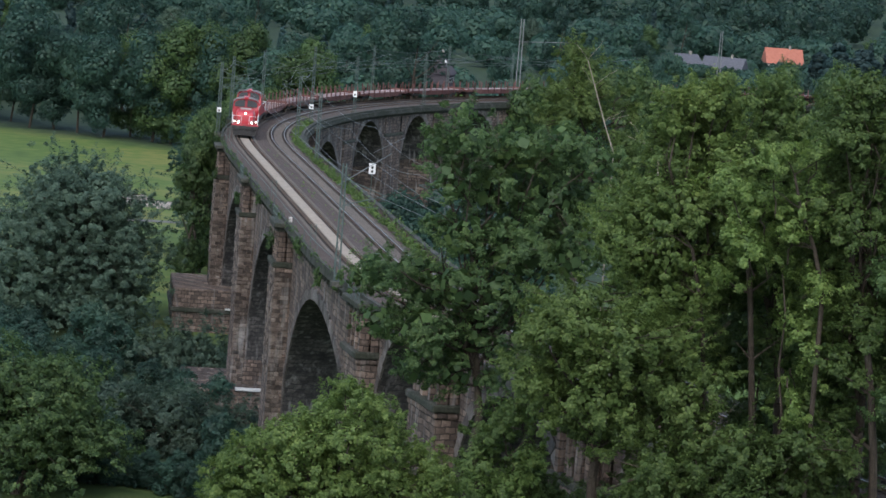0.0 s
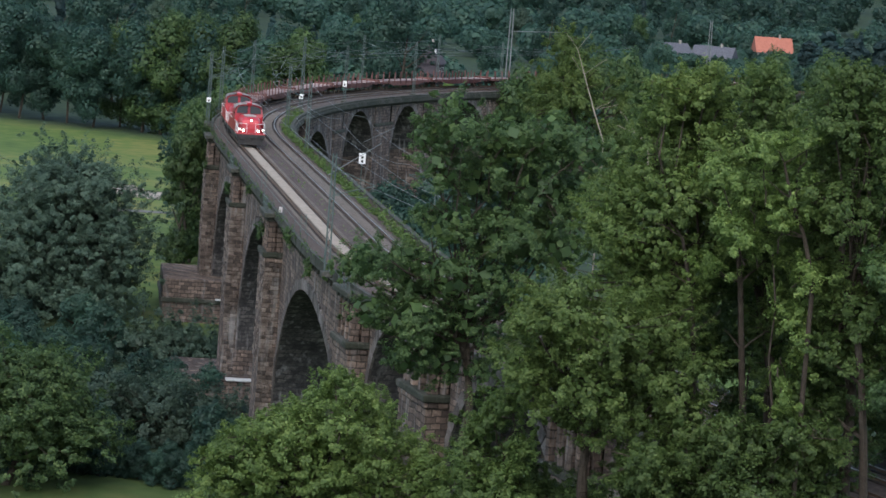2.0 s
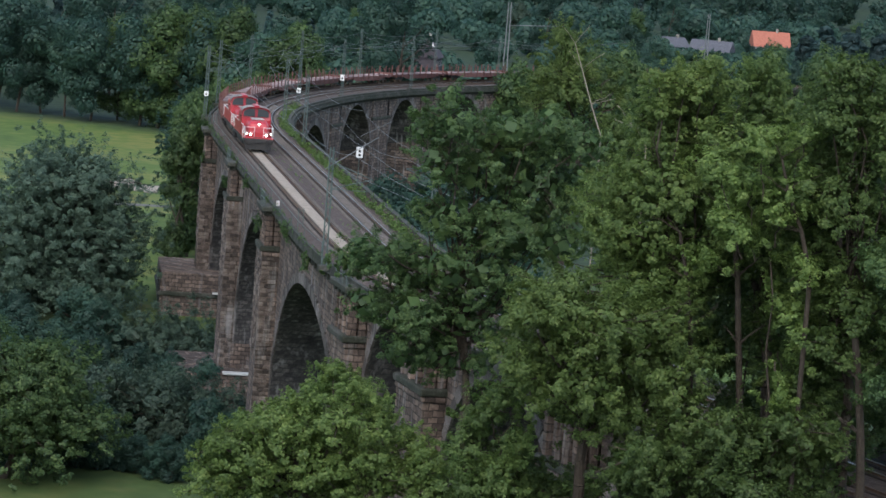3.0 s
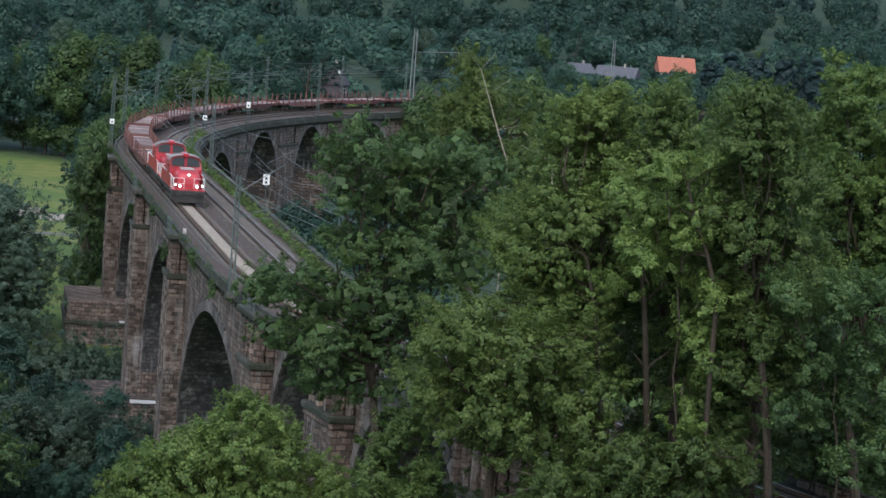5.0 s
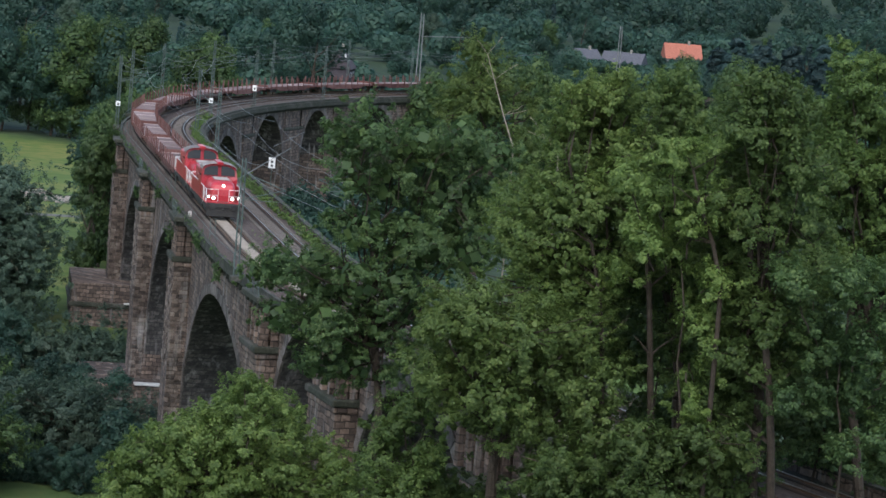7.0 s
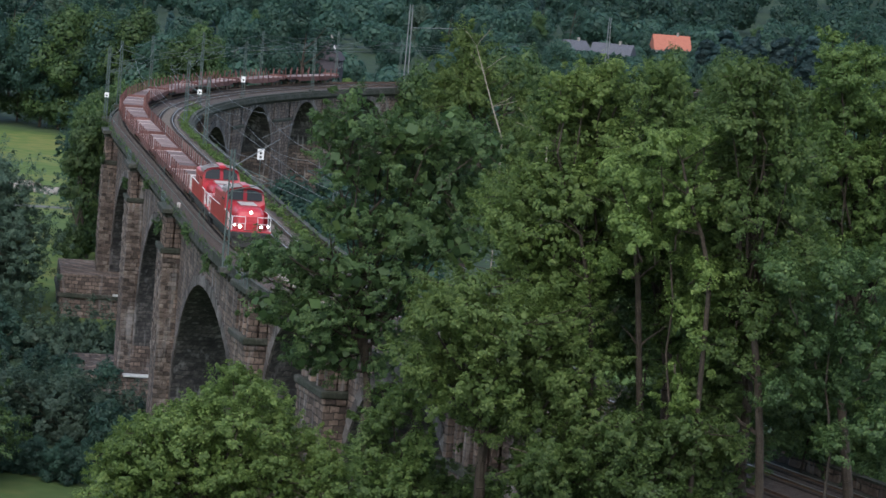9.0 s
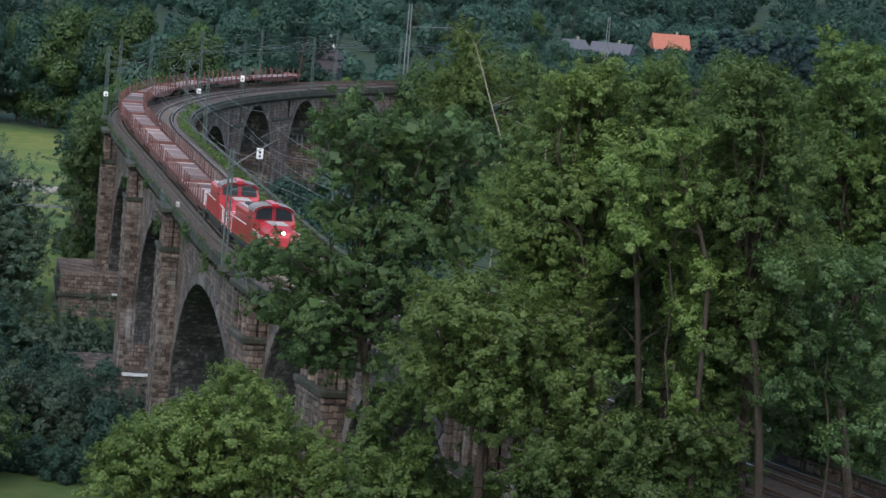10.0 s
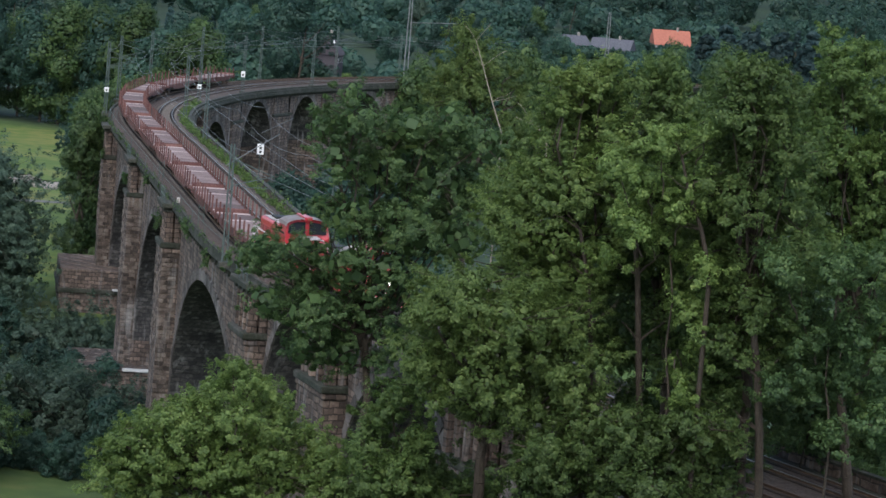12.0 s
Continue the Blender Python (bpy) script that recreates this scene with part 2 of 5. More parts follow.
def add_pipe(bm, pts, r, sides=6):
    for a, b in zip(pts, pts[1:]):
        add_rod(bm, a, b, r, sides=sides)
    return bm


def box_data(x0, x1, y0, y1, z0, z1):
    v = [(x, y, z) for z in (z0, z1) for x, y in ((x0, y0), (x1, y0), (x1, y1), (x0, y1))]
    return v, [(3, 2, 1, 0), (4, 5, 6, 7), (0, 1, 5, 4), (1, 2, 6, 5), (2, 3, 7, 6), (3, 0, 4, 7)]


# ---- the line of the railway: a straight between two curves of the same hand ----
RAIL = 20.0
START, HEAD, BEND, CURVE, TURN_DEG, EASE = (0.11, 170.0), radians(8.346), 141.65, 1 / 218.2, 54.34, 30.0
BACK, NEAR_BEND = 130.0, 56.0


def make_line(step=0.25, length=420.0):
    """The straight, the far curve, and the wide curve of 345 m radius at the near end."""
    turn = radians(TURN_DEG) / CURVE
    bend_x, bend_y = START[0] - math.sin(HEAD) * NEAR_BEND, START[1] + math.cos(HEAD) * NEAR_BEND
    pts, heads = [(bend_x, bend_y)], [HEAD]
    x, y, h, s = bend_x, bend_y, HEAD, NEAR_BEND
    while s < length:
        u = s + step / 2 - BEND
        h -= CURVE * max(0.0, min(1.0, u / EASE, (turn + EASE - u) / EASE)) * step
        x, y, s = x - math.sin(h) * step, y + math.cos(h) * step, s + step
        pts.append((x, y)), heads.append(h)
    x, y, h, s = bend_x, bend_y, HEAD, NEAR_BEND
    while s > -BACK:
        h += step / 345.0
        x, y, s = x + math.sin(h) * step, y - math.cos(h) * step, s - step
        pts.insert(0, (x, y)), heads.insert(0, h)
    return np.array(pts), np.array(heads)


LINE, HEADS = make_line()


def on(s, off=0.0, z=RAIL):
    """The place at s metres along the outer track, off metres towards the outside of the curve."""
    i = min(max((s + BACK) / 0.25, 0), len(LINE) - 1.001)
    k, f = int(i), i - int(i)
    p = LINE[k] * (1 - f) + LINE[k + 1] * f
    h = HEADS[k]
    return Vector((p[0] - math.cos(h) * off, p[1] - math.sin(h) * off, z))


def head(s):
    return HEADS[min(max(int((s + BACK) / 0.25), 0), len(HEADS) - 1)]


def at_line(s, off=0.0, z=RAIL):
    """A pose on the line: x to the inside of the curve, y away along the line."""
    p = on(s, off, z)
    return pose(p.x, p.y, p.z, 0, 0, math.degrees(head(s)))


def sweep(name, profile, s0, s1, mat, parent, step=2.0, label="", closed=True):
    """A profile of (offset, height) carried along the line."""
    n = max(2, int((s1 - s0) / step) + 1)
    verts, faces, k = [], [], len(profile)
    for s in np.linspace(s0, s1, n):
        verts += [on(s, o, z) for o, z in profile]
    for i in range(n - 1):
        for j in range(k if closed else k - 1):
            a, b = i * k + j, i * k + (j + 1) % k
            faces.append((a, b, b + k, a + k))
    if closed:
        faces += [tuple(range(k))[::-1], tuple(range((n - 1) * k, n * k))]
    return put(name, mesh_of(name, verts, faces, mat), parent, None, label)


# ---- ground ----
def smooth(a, b, x):
    t = min(max((x - a) / (b - a), 0.0), 1.0)
    return t * t * (3 - 2 * t)


def ground_at(x, y):
    d = math.hypot(x, y) if y > 0 else abs(x) * 0.5
    low = -4.0 + 4.0 * smooth(285, 335, y)
    z = max(low, 41.5 - 0.205 * d)
    z += smooth(700, 1050, y) * 8.0 + smooth(1100, 2600, y) * 100.0 + smooth(380, 900, abs(x)) * 30
    z += 0.6 * noise.noise(Vector((x * 0.02, y * 0.02, 0))) * smooth(200, 300, y)
    return z


def ground_cover():
    """Meadow grass that gives way to rough scrub."""
    n, l = GRASS.node_tree.nodes, GRASS.node_tree.links
    b = n["Principled BSDF"]
    at, ramp, mx = n.new("ShaderNodeAttribute"), n.new("ShaderNodeValToRGB"), n.new("ShaderNodeMix")
    at.attribute_name = "meadow"
    grain = n.new("ShaderNodeTexNoise")
    grain.inputs["Scale"].default_value, grain.inputs["Detail"].default_value = 0.4, 6
    geo = n.new("ShaderNodeNewGeometry")
    l.new(geo.outputs["Position"], grain.inputs["Vector"]), l.new(grain.outputs[0], ramp.inputs[0])
    ramp.color_ramp.elements[0].position, ramp.color_ramp.elements[0].color = 0.3, (0.012, 0.026, 0.013, 1)
    ramp.color_ramp.elements[1].position, ramp.color_ramp.elements[1].color = 0.75, (0.04, 0.066, 0.028, 1)
    mx.data_type = "RGBA"
    l.new(at.outputs["Fac"], mx.inputs["Factor"]), l.new(ramp.outputs[0], mx.inputs["A"])
    l.new(b.inputs["Base Color"].links[0].from_socket, mx.inputs["B"]), l.new(mx.outputs["Result"], b.inputs["Base Color"])
    return GRASS


def build_ground():
    xs = sorted({*range(-3600, -400, 200), *range(-400, 401, 10), *range(600, 3601, 200)})
    ys = sorted({*range(-800, 0, 100), *range(0, 640, 8), *range(640, 1500, 30), *range(1500, 3700, 150)})
    verts = [(x, y, ground_at(x, y)) for y in ys for x in xs]
    w = len(xs)
    faces = [(j * w + i, j * w + i + 1, (j + 1) * w + i + 1, (j + 1) * w + i) for j in range(len(ys) - 1) for i in range(w - 1)]
    me = mesh_of("ground", verts, faces, ground_cover(), True)
    cover = me.attributes.new("meadow", "FLOAT", "POINT")
    for v in me.vertices:
        c = v.co
        e = 5 * noise.noise(c * 0.06)
        field = smooth(-6, -16, c.x) * smooth(312, 326, c.y + e) * smooth(8, -8, c.y - 588 + (c.x + 95) * 0.55 + e)
        lower = smooth(-14, -20, c.x + e) * smooth(-46, -38, c.x) * smooth(254, 240, c.y + e)
        clearing = smooth(18, 24, c.x) * smooth(46, 38, c.x) * smooth(296, 306, c.y) * smooth(390, 370, c.y)
        cover.data[v.index].value = max(field, lower * 0.55, clearing)
    tagged(put("ground", me), "mown and rough green meadow of the river valley", "meadow", kind="structure")


build_ground()


# ---- viaduct ----
OUT, INN, TOP = 1.75, -6.9, 19.1      # outer face, inner face, underside of the cornice
PIERS = [(-64, 5), (-41, 5), (-18, 5), (7, 6), (27, 5), (77, 5), (118, 5), (159, 5), (200, 5), (230.2, 6), (253.5, 7.8), (274.6, 8), (297.7, 6), (320, 6), (343, 6)]
viaduct = thing("viaduct", pose(0, 0, 0), "curved stone railway viaduct with tall round arches", "viaduct")


def base_z(s):
    p = on(s, -2)
    return ground_at(p.x, p.y) - 0.6


S0, S1 = -90.0, 400.0


def arch_bay(s0, s1, rise, apex):
    """Spandrels and barrel between two piers."""
    a, mid = (s1 - s0) / 2, (s0 + s1) / 2
    n = 36
    verts, faces_w, faces_v = [], [], []
    for i in range(n + 1):
        s = mid - a * math.cos(math.pi * i / n)
        low = apex - rise + rise * math.sin(math.pi * i / n)
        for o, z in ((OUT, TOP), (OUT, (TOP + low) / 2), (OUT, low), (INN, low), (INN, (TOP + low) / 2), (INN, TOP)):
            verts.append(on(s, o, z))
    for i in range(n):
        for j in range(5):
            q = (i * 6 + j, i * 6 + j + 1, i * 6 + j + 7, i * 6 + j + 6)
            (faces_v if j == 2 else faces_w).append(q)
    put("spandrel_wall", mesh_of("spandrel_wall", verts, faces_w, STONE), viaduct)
    put("arch_vault", mesh_of("arch_vault", verts, faces_v, VAULT), viaduct, None, "grey stone vault under the arch, darkened for its shade")
    # ring of wedge stones on both faces
    for face, side in ((OUT, 1), (INN, -1)):
        if side < 0 and mid < 190:
            continue
        count = int((a + rise) * 1.35 / 0.9)
        for k in range(count):
            t0, t1 = math.pi * (k + 0.04) / count, math.pi * (k + 0.96) / count
            vs = []
            deep = 0.95 if k % 2 else 0.8
            for off in (face - 0.05 * side, face + 0.12 * side):
                for t, r in ((t0, 0), (t1, 0), (t1, deep), (t0, deep)):
                    vs.append(on(mid - (a + r) * math.cos(t), off, min(apex - rise + (rise + r) * math.sin(t), TOP)))
            put("arch_stone", mesh_of("arch_stone", vs, [(0, 1, 2, 3), (7, 6, 5, 4), (0, 4, 5, 1), (1, 5, 6, 2), (2, 6, 7, 3), (3, 7, 4, 0)], RING), viaduct)


def block_on_line(s0, s1, o0, o1, z0, z1, bevel=0.06):
    bm = box_bm(-o1, -o0, s0, s1, z0, z1, bevel=bevel)
    c = (s0 + s1) / 2
    m = at_line(c, 0, 0)
    for v in bm.verts:
        v.co = m @ Vector((v.co.x, v.co.y - c, v.co.z))
    return bm


def build_pier(s, thick):
    z0 = base_z(s)
    h = thick / 2
    wide, inner = 3.2, INN - (1.0 if s < 205 else 0.15)
    pier = part("pier", block_on_line(s - h, s + h, inner, wide, z0, 16.0), STONE, viaduct)
    part("pier_head", block_on_line(s - h + 0.6, s + h - 0.6, inner + 0.12, wide - 0.75, 16.0, 19.1), STONE, viaduct)
    step = (thick - 1.0) / 3
    for k in range(4):
        c = s - h + 0.5 + k * step
        part("corbel", block_on_line(c - 0.24, c + 0.24, wide - 0.8, wide - 0.12, 16.15, 18.75, 0.05), STONE, viaduct)
        part("corbel_cap", block_on_line(c - 0.3, c + 0.3, wide - 0.8, wide + 0.08, 18.75, 19.1, 0.05), COPING, viaduct)
    for o in (2.0,):
        part("corbel", block_on_line(s - h + 0.22, s - h + 0.65, o - 0.25, o + 0.25, 16.15, 19.1, 0.05), STONE, viaduct)
    part("capital", block_on_line(s - h - 0.1, s + h + 0.1, inner - 0.1, wide + 0.1, 15.35, 15.76, 0.12), STONE, viaduct)
    part("pier_band", block_on_line(s - h - 0.2, s + h + 0.2, inner - 0.2, wide + 0.22, 15.75, 16.2, 0.1), COPING, viaduct)
    part("refuge_slab", block_on_line(s - h - 0.3, s + h + 0.3, inner - 0.2, wide + 0.3, 19.1, 19.5, 0.08), COPING, viaduct)
    return pier


def stone_pieces(pier, s, thick, seed):
    """Rough blocks standing proud of the pier's outer and approach faces."""
    rng = random.Random(seed)
    shapes = []
    for w, deep in ((0.4, 0.05), (0.55, 0.1), (0.6, 0.04), (0.75, 0.08)):
        x, y, z = w / 2 - 0.022, deep, 0.168
        v = [(-x, 0, -z), (x, 0, -z), (x, 0, z), (-x, 0, z)]
        v += [(-x * 0.9, -y, -z * 0.82), (x * 0.92, -y * 0.8, -z * 0.85), (x * 0.88, -y * 1.1, z * 0.8), (-x * 0.9, -y * 0.9, z * 0.85)]
        f = [(4, 5, 6, 7), (0, 1, 5, 4), (1, 2, 6, 5), (2, 3, 7, 6), (3, 0, 4, 7)]
        shapes.append((w, mesh_of("stone", v, f, BLOCK)))
    h = thick / 2
    z = base_z(s) + 0.8
    while z < 15.6:
        for length, place in ((1.5, lambda u: at_line(s, 0, z) @ pose(-3.2 + u, -h, 0)), (thick, lambda u: at_line(s, 0, z) @ pose(-3.2, h - u, 0, 0, 0, -90))):
            u = 0.0
            while u < length - 0.3:
                w, me = rng.choice(shapes)
                if u + w > length + 0.02:
                    w, me = shapes[0]
                    if u + w > length + 0.02:
                        break
                if length < 2 or z > 7:
                    put("stone", me, pier, place(u + w / 2) @ pose(0, 0, rng.uniform(-0.015, 0.015), rng.uniform(-4, 4), rng.uniform(-2, 2), rng.uniform(-4, 4)))
                u += w
        z += 0.38


for (s0, w0), (s1, w1) in zip(PIERS, PIERS[1:]):
    a, b = s0 + w0 / 2, s1 - w1 / 2
    if b - a > 30:
        arch_bay(a, b, 14.0, 15.8)
    elif b - a > 20:
        arch_bay(a, b, 11.0, 16.8)
    else:
        arch_bay(a, b, 8.0, 18.3)
        # closed walls below the low springing stay open to the ground
sweep("embankment_wall", [(OUT, TOP), (OUT, -1), (INN, -1), (INN, TOP)], 348, 400, STONE, viaduct)
sweep("deck", [(2.45, 19.1), (2.45, 19.55), (INN - 0.5, 19.55), (INN - 0.5, 19.1)], S0, S1, COPING, viaduct)
sweep("cornice", [(2.1, 18.75), (2.62, 19.0), (2.62, 19.2), (1.7, 19.2), (1.7, 18.75)], S0, S1, COPING, viaduct)
sweep("kerb", [(2.6, 19.2), (2.6, 19.75), (2.34, 19.75), (2.34, 19.2)], S0, S1, COPING, viaduct, label="low outer kerb of grey concrete")
bracket = mesh_of("bracket", *box_data(-0.62, 0.0, -0.14, 0.14, -0.42, 0.0), COPING)
for s in np.arange(34, 200, 1.6):
    put("bracket", bracket, viaduct, at_line(s, 1.7, 18.76))
rail_post = None
for s in np.arange(30, 200, 9.6):
    if rail_post is None:
        rail_post = part("railing_post", add_rod(bmesh.new(), (0, 0, 0), (0, 0, 1.0), 0.022, sides=5), GALV, viaduct)
        rail_post.matrix_basis = at_line(s, 2.47, 19.7)
    else:
        put("railing_post", rail_post.data, viaduct, at_line(s, 2.47, 19.7))
for z in (20.65,):
    sweep("railing_bar", [(2.457, z), (2.483, z), (2.483, z + 0.025), (2.457, z + 0.025)], 30, 200, GALV, viaduct, label="thin weathered steel railing bar")
sweep("inner_parapet", [(INN + 0.2, 19.2), (INN + 0.2, 20.15), (INN - 0.15, 20.15), (INN - 0.15, 19.2)], S0, 150, STONE, viaduct)
sweep("parapet_coping", [(INN + 0.24, 20.15), (INN + 0.24, 20.27), (INN - 0.19, 20.27), (INN - 0.19, 20.15)], S0, 150, COPING, viaduct)
sweep("inner_kerb", [(INN + 0.25, 19.2), (INN + 0.25, 19.8), (INN - 0.2, 19.8), (INN - 0.2, 19.2)], 150, S1, COPING, viaduct)
sweep("inner_cornice", [(INN, 18.5), (INN - 0.62, 18.95), (INN - 0.62, 19.2), (INN, 19.2)], S0, S1, COPING, viaduct)

# river piers stand on long plinths
for s, out, top in ((159, 7.2, 3.9), (118, 7.6, -0.6)):
    part("plinth", block_on_line(s - 7, s + 7, INN - 5, out, base_z(s) - 4, top, 0.15), STONE, viaduct)
    part("plinth_ledge", block_on_line(s - 7.25, s + 7.25, INN - 5, out + 0.25, top - 2.6, top - 2.1, 0.1), COPING, viaduct)

part("lime_crust", block_on_line(110.7, 112.0, 0.2, 2.9, -0.58, -0.4, 0.06), LIME, viaduct, "white lime crust on the plinth")
part("lime_crust", block_on_line(151.5, 152.1, 0.4, 1.5, 1.75, 1.95, 0.06), LIME, viaduct, "white lime crust on the ledge")

# ---- tracks ----
def build_track(off, pale):
    track = thing("railway_track", pose(0, 0, 0), "worn railway track on brown ballast", "railway track", "tracks on the viaduct")
    for side in (-0.7525, 0.7525):
        o = off + side
        sweep("rail", [(o - 0.07, 19.84), (o + 0.07, 19.84), (o + 0.02, 19.88), (o + 0.036, 19.96), (o - 0.036, 19.96), (o - 0.02, 19.88)], S0, S1, RUST, track)
        sweep("rail_foot_rust", [(o - 0.3, 19.79), (o + 0.3, 19.79), (o + 0.26, 19.85), (o - 0.26, 19.85)], S0, S1, STAIN, track, label="dark oily strip of stones along the rail")
        sweep("rail_head", [(o - 0.036, 19.96), (o + 0.036, 19.96), (o + 0.036, 20.0), (o - 0.036, 20.0)], S0, S1, RUST if pale else POLISHED, track, label="brown rail head" if pale else "shiny worn rail head")
    me = mesh_of("sleeper", *box_data(-1.3, 1.3, -0.13, 0.13, -0.2, 0.0), SLEEPER)
    for s in np.arange(20, 200, 0.66):
        put("sleeper", me, track, at_line(s, off, 19.85))
    if pale:
        sweep("infill_slab", [(off - 0.47, 19.80), (off + 0.47, 19.80), (off + 0.47, 19.93), (off - 0.47, 19.93)], 10, 172, BOARD, track, label="pale concrete slab between the rails")
    return track


build_track(0.0, True)
build_track(-4.0, False)
tagged(sweep("ballast_bed", [(2.25, 19.55), (1.7, 19.78), (-5.4, 19.78), (-6.2, 19.56)], S0, S1, BALLAST, None, closed=False), "brown crushed stone ballast between the tracks", "ballast", kind="structure")


# ---- train ----
def loco(lit):
    """A centre-cab shunter; y runs forward, the origin on the rails under its middle."""
    t = thing("diesel_locomotive", pose(0, 0, 0), "red diesel locomotive with grey roof and lit headlamps" if lit else "red diesel locomotive with grey roof, unlit, coupled second", "locomotive", "pair of locomotives")
    part("frame", box_bm(-1.45, 1.45, -7.6, 7.6, 0.95, 1.35, bevel=0.05), BLACK, t)
    part("footplate_edge", box_bm(-1.5, 1.5, -7.55, 7.55, 1.35, 1.43), RED, t)
    # the long and the short hood
    bm = bmesh.new()
    loops = []
    for y, w, top in ((2.9, 1.14, 3.08), (5.4, 1.12, 3.04), (6.3, 1.08, 2.96), (6.75, 1.0, 2.76), (6.98, 0.9, 2.42), (7.04, 0.86, 1.9)):
        ring = []
        for i in range(15):
            a = math.pi * i / 14
            ring.append(bm.verts.new((w * math.copysign(abs(math.cos(a)) ** 0.4, math.cos(a)), y, 1.43 + (top - 1.43) * math.sin(a) ** 0.45)))
        loops.append(ring)
    for r0, r1 in zip(loops, loops[1:]):
        for i in range(14):
            bm.faces.new((r0[i], r0[i + 1], r1[i + 1], r1[i]))
    bm.faces.new(loops[-1])
    hood = part("front_hood", bm, RED, t, "red hood with a rounded nose")
    part("hood_roof", box_bm(-0.62, 0.62, 3.1, 5.4, 3.06, 3.13, bevel=0.02), LOCO_GREY, hood)
    bm = box_bm(-1.05, 1.05, -7.1, 0.55, 1.43, 3.3, bevel=0.16)
    rear = part("rear_hood", bm, RED, t)
    part("hood_roof", box_bm(-0.85, 0.85, -6.9, 0.4, 3.3, 3.36, bevel=0.02), LOCO_GREY, rear)
    for y in (-5.2, -2.6):
        part("exhaust_grille", box_bm(-0.55, 0.55, y - 0.8, y + 0.8, 3.36, 3.5, bevel=0.03), BLACK, rear)
    # cab with sloping faces and a curved roof
    bm = bmesh.new()
    arc = [(1.4 * math.cos(a), 3.72 + 0.46 * math.sin(a) ** 0.8) for a in (math.pi * i / 10 for i in range(11))]
    prof = [(-1.5, 1.43), (1.5, 1.43), (1.5, 3.0)] + arc + [(-1.5, 3.0)]
    va = [bm.verts.new((x, 0.55 if z < 3.1 else 0.75, z)) for x, z in prof]
    vb = [bm.verts.new((x, 3.0 if z < 3.1 else 2.75, z)) for x, z in prof]
    bm.faces.new(va[::-1]), bm.faces.new(vb)
    for i in range(len(prof)):
        j = (i + 1) % len(prof)
        bm.faces.new((va[i], va[j], vb[j], vb[i]))
    cab = part("cab", bm, RED, t)
    bm = bmesh.new()
    n = 10
    rows = []
    for y in (0.45, 0.62, 2.9, 3.07):
        drop = 0.0 if 0.5 < y < 3.0 else 0.1
        rows.append([bm.verts.new((-1.47 * math.cos(math.pi * i / n), y, 3.7 + 0.56 * math.sin(math.pi * i / n) ** 0.8 - drop * 0.4)) for i in range(n + 1)])
    for r0, r1 in zip(rows, rows[1:]):
        for i in range(n):
            bm.faces.new((r0[i], r0[i + 1], r1[i + 1], r1[i]))
    bmesh.ops.solidify(bm, geom=bm.faces[:], thickness=0.05)
    part("cab_roof", bm, LOCO_GREY, cab, "pale grey curved cab roof")
    part("roof_stripe", box_bm(-0.26, 0.26, 0.44, 3.1, 4.1, 4.34, bevel=0.03), RED, cab, "red centre panel of the roof")
    for side in (-1, 1):
        for y, tilt in ((2.965, 1), (0.585, -1)):
            edge = [(0.14, 3.22), (1.3, 3.22), (1.24, 3.7), (1.04, 3.86), (0.7, 3.97), (0.14, 4.0)]
            bm = bmesh.new()
            rows = [[bm.verts.new((side * x, y + d - tilt * 0.22 * (z - 3.1), z)) for x, z in edge] for d in (-0.03, 0.03)]
            bm.faces.new(rows[0]), bm.faces.new(rows[1][::-1])
            for i in range(6):
                j = (i + 1) % 6
                bm.faces.new((rows[0][i], rows[0][j], rows[1][j], rows[1][i]))
            part("windscreen", bm, GLASS, cab)
        # red screens along the footplate, edged in white
        for y0, y1 in ((3.1, 5.5), (0.4, -5.6)):
            screen = part("side_screen", box_bm(side * 1.46 - 0.02, side * 1.46 + 0.02, min(y0, y1), max(y0, y1), 1.43, 2.5, bevel=0.015), RED, t)
            part("white_edge", add_pipe(bmesh.new(), [(side * 1.47, y0, 2.52), (side * 1.47, y1, 2.52), (side * 1.47, y1 + 0.05 * (y1 - y0) / 2, 1.2)], 0.032), WHITE, screen, "white painted edge")
    for side in (-1, 1):
        bm = box_bm(-0.02, 0.02, 0.9, 2.6, 3.1, 3.72, bevel=0.015)
        for v in bm.verts:
            v.co.x += side * (1.5 - 0.23 * (v.co.z - 3.0))
        part("side_window", bm, GLASS, cab)
        # grey side doors of the hoods, white handrails
        part("side_panel", box_bm(side * 1.0 - 0.02, side * 1.0 + 0.02, 3.3, 6.6, 1.6, 2.6, bevel=0.01), RED, hood)
        bm = bmesh.new()
        for y in np.arange(-6.6, 0.2, 1.1):
            add_box(bm, side * 1.06 - 0.02, side * 1.06 + 0.02, y, y + 0.85, 1.7, 2.8, bevel=0.02)
        part("louvre_door", bm, DOOR_GREY, rear)
        for y0, y1 in ((5.9, 7.3), (-7.3, -6.0)):
            bm = bmesh.new()
            add_pipe(bm, [(side * 1.42, y0, 1.43), (side * 1.42, y0, 2.45), (side * 1.42, y1, 2.45), (side * 1.42, y1, 1.43)], 0.026)
            part("handrail", bm, WHITE, t, "white painted handrail")
    for end in (-1, 1):
        y = end * 7.5
        for side in (-1, 1):
            bm = add_pipe(bmesh.new(), [(side * 1.4, y, 1.0), (side * 1.4, y, 2.45), (side * 0.45, y, 2.45), (side * 0.45, y, 1.5)], 0.024)
            part("end_railing", bm, WHITE, t, "white painted end railing")
            part("railing_bar", add_rod(bmesh.new(), (side * 1.4, y, 1.95), (side * 0.45, y, 1.95), 0.02), WHITE, t, "white painted rail")
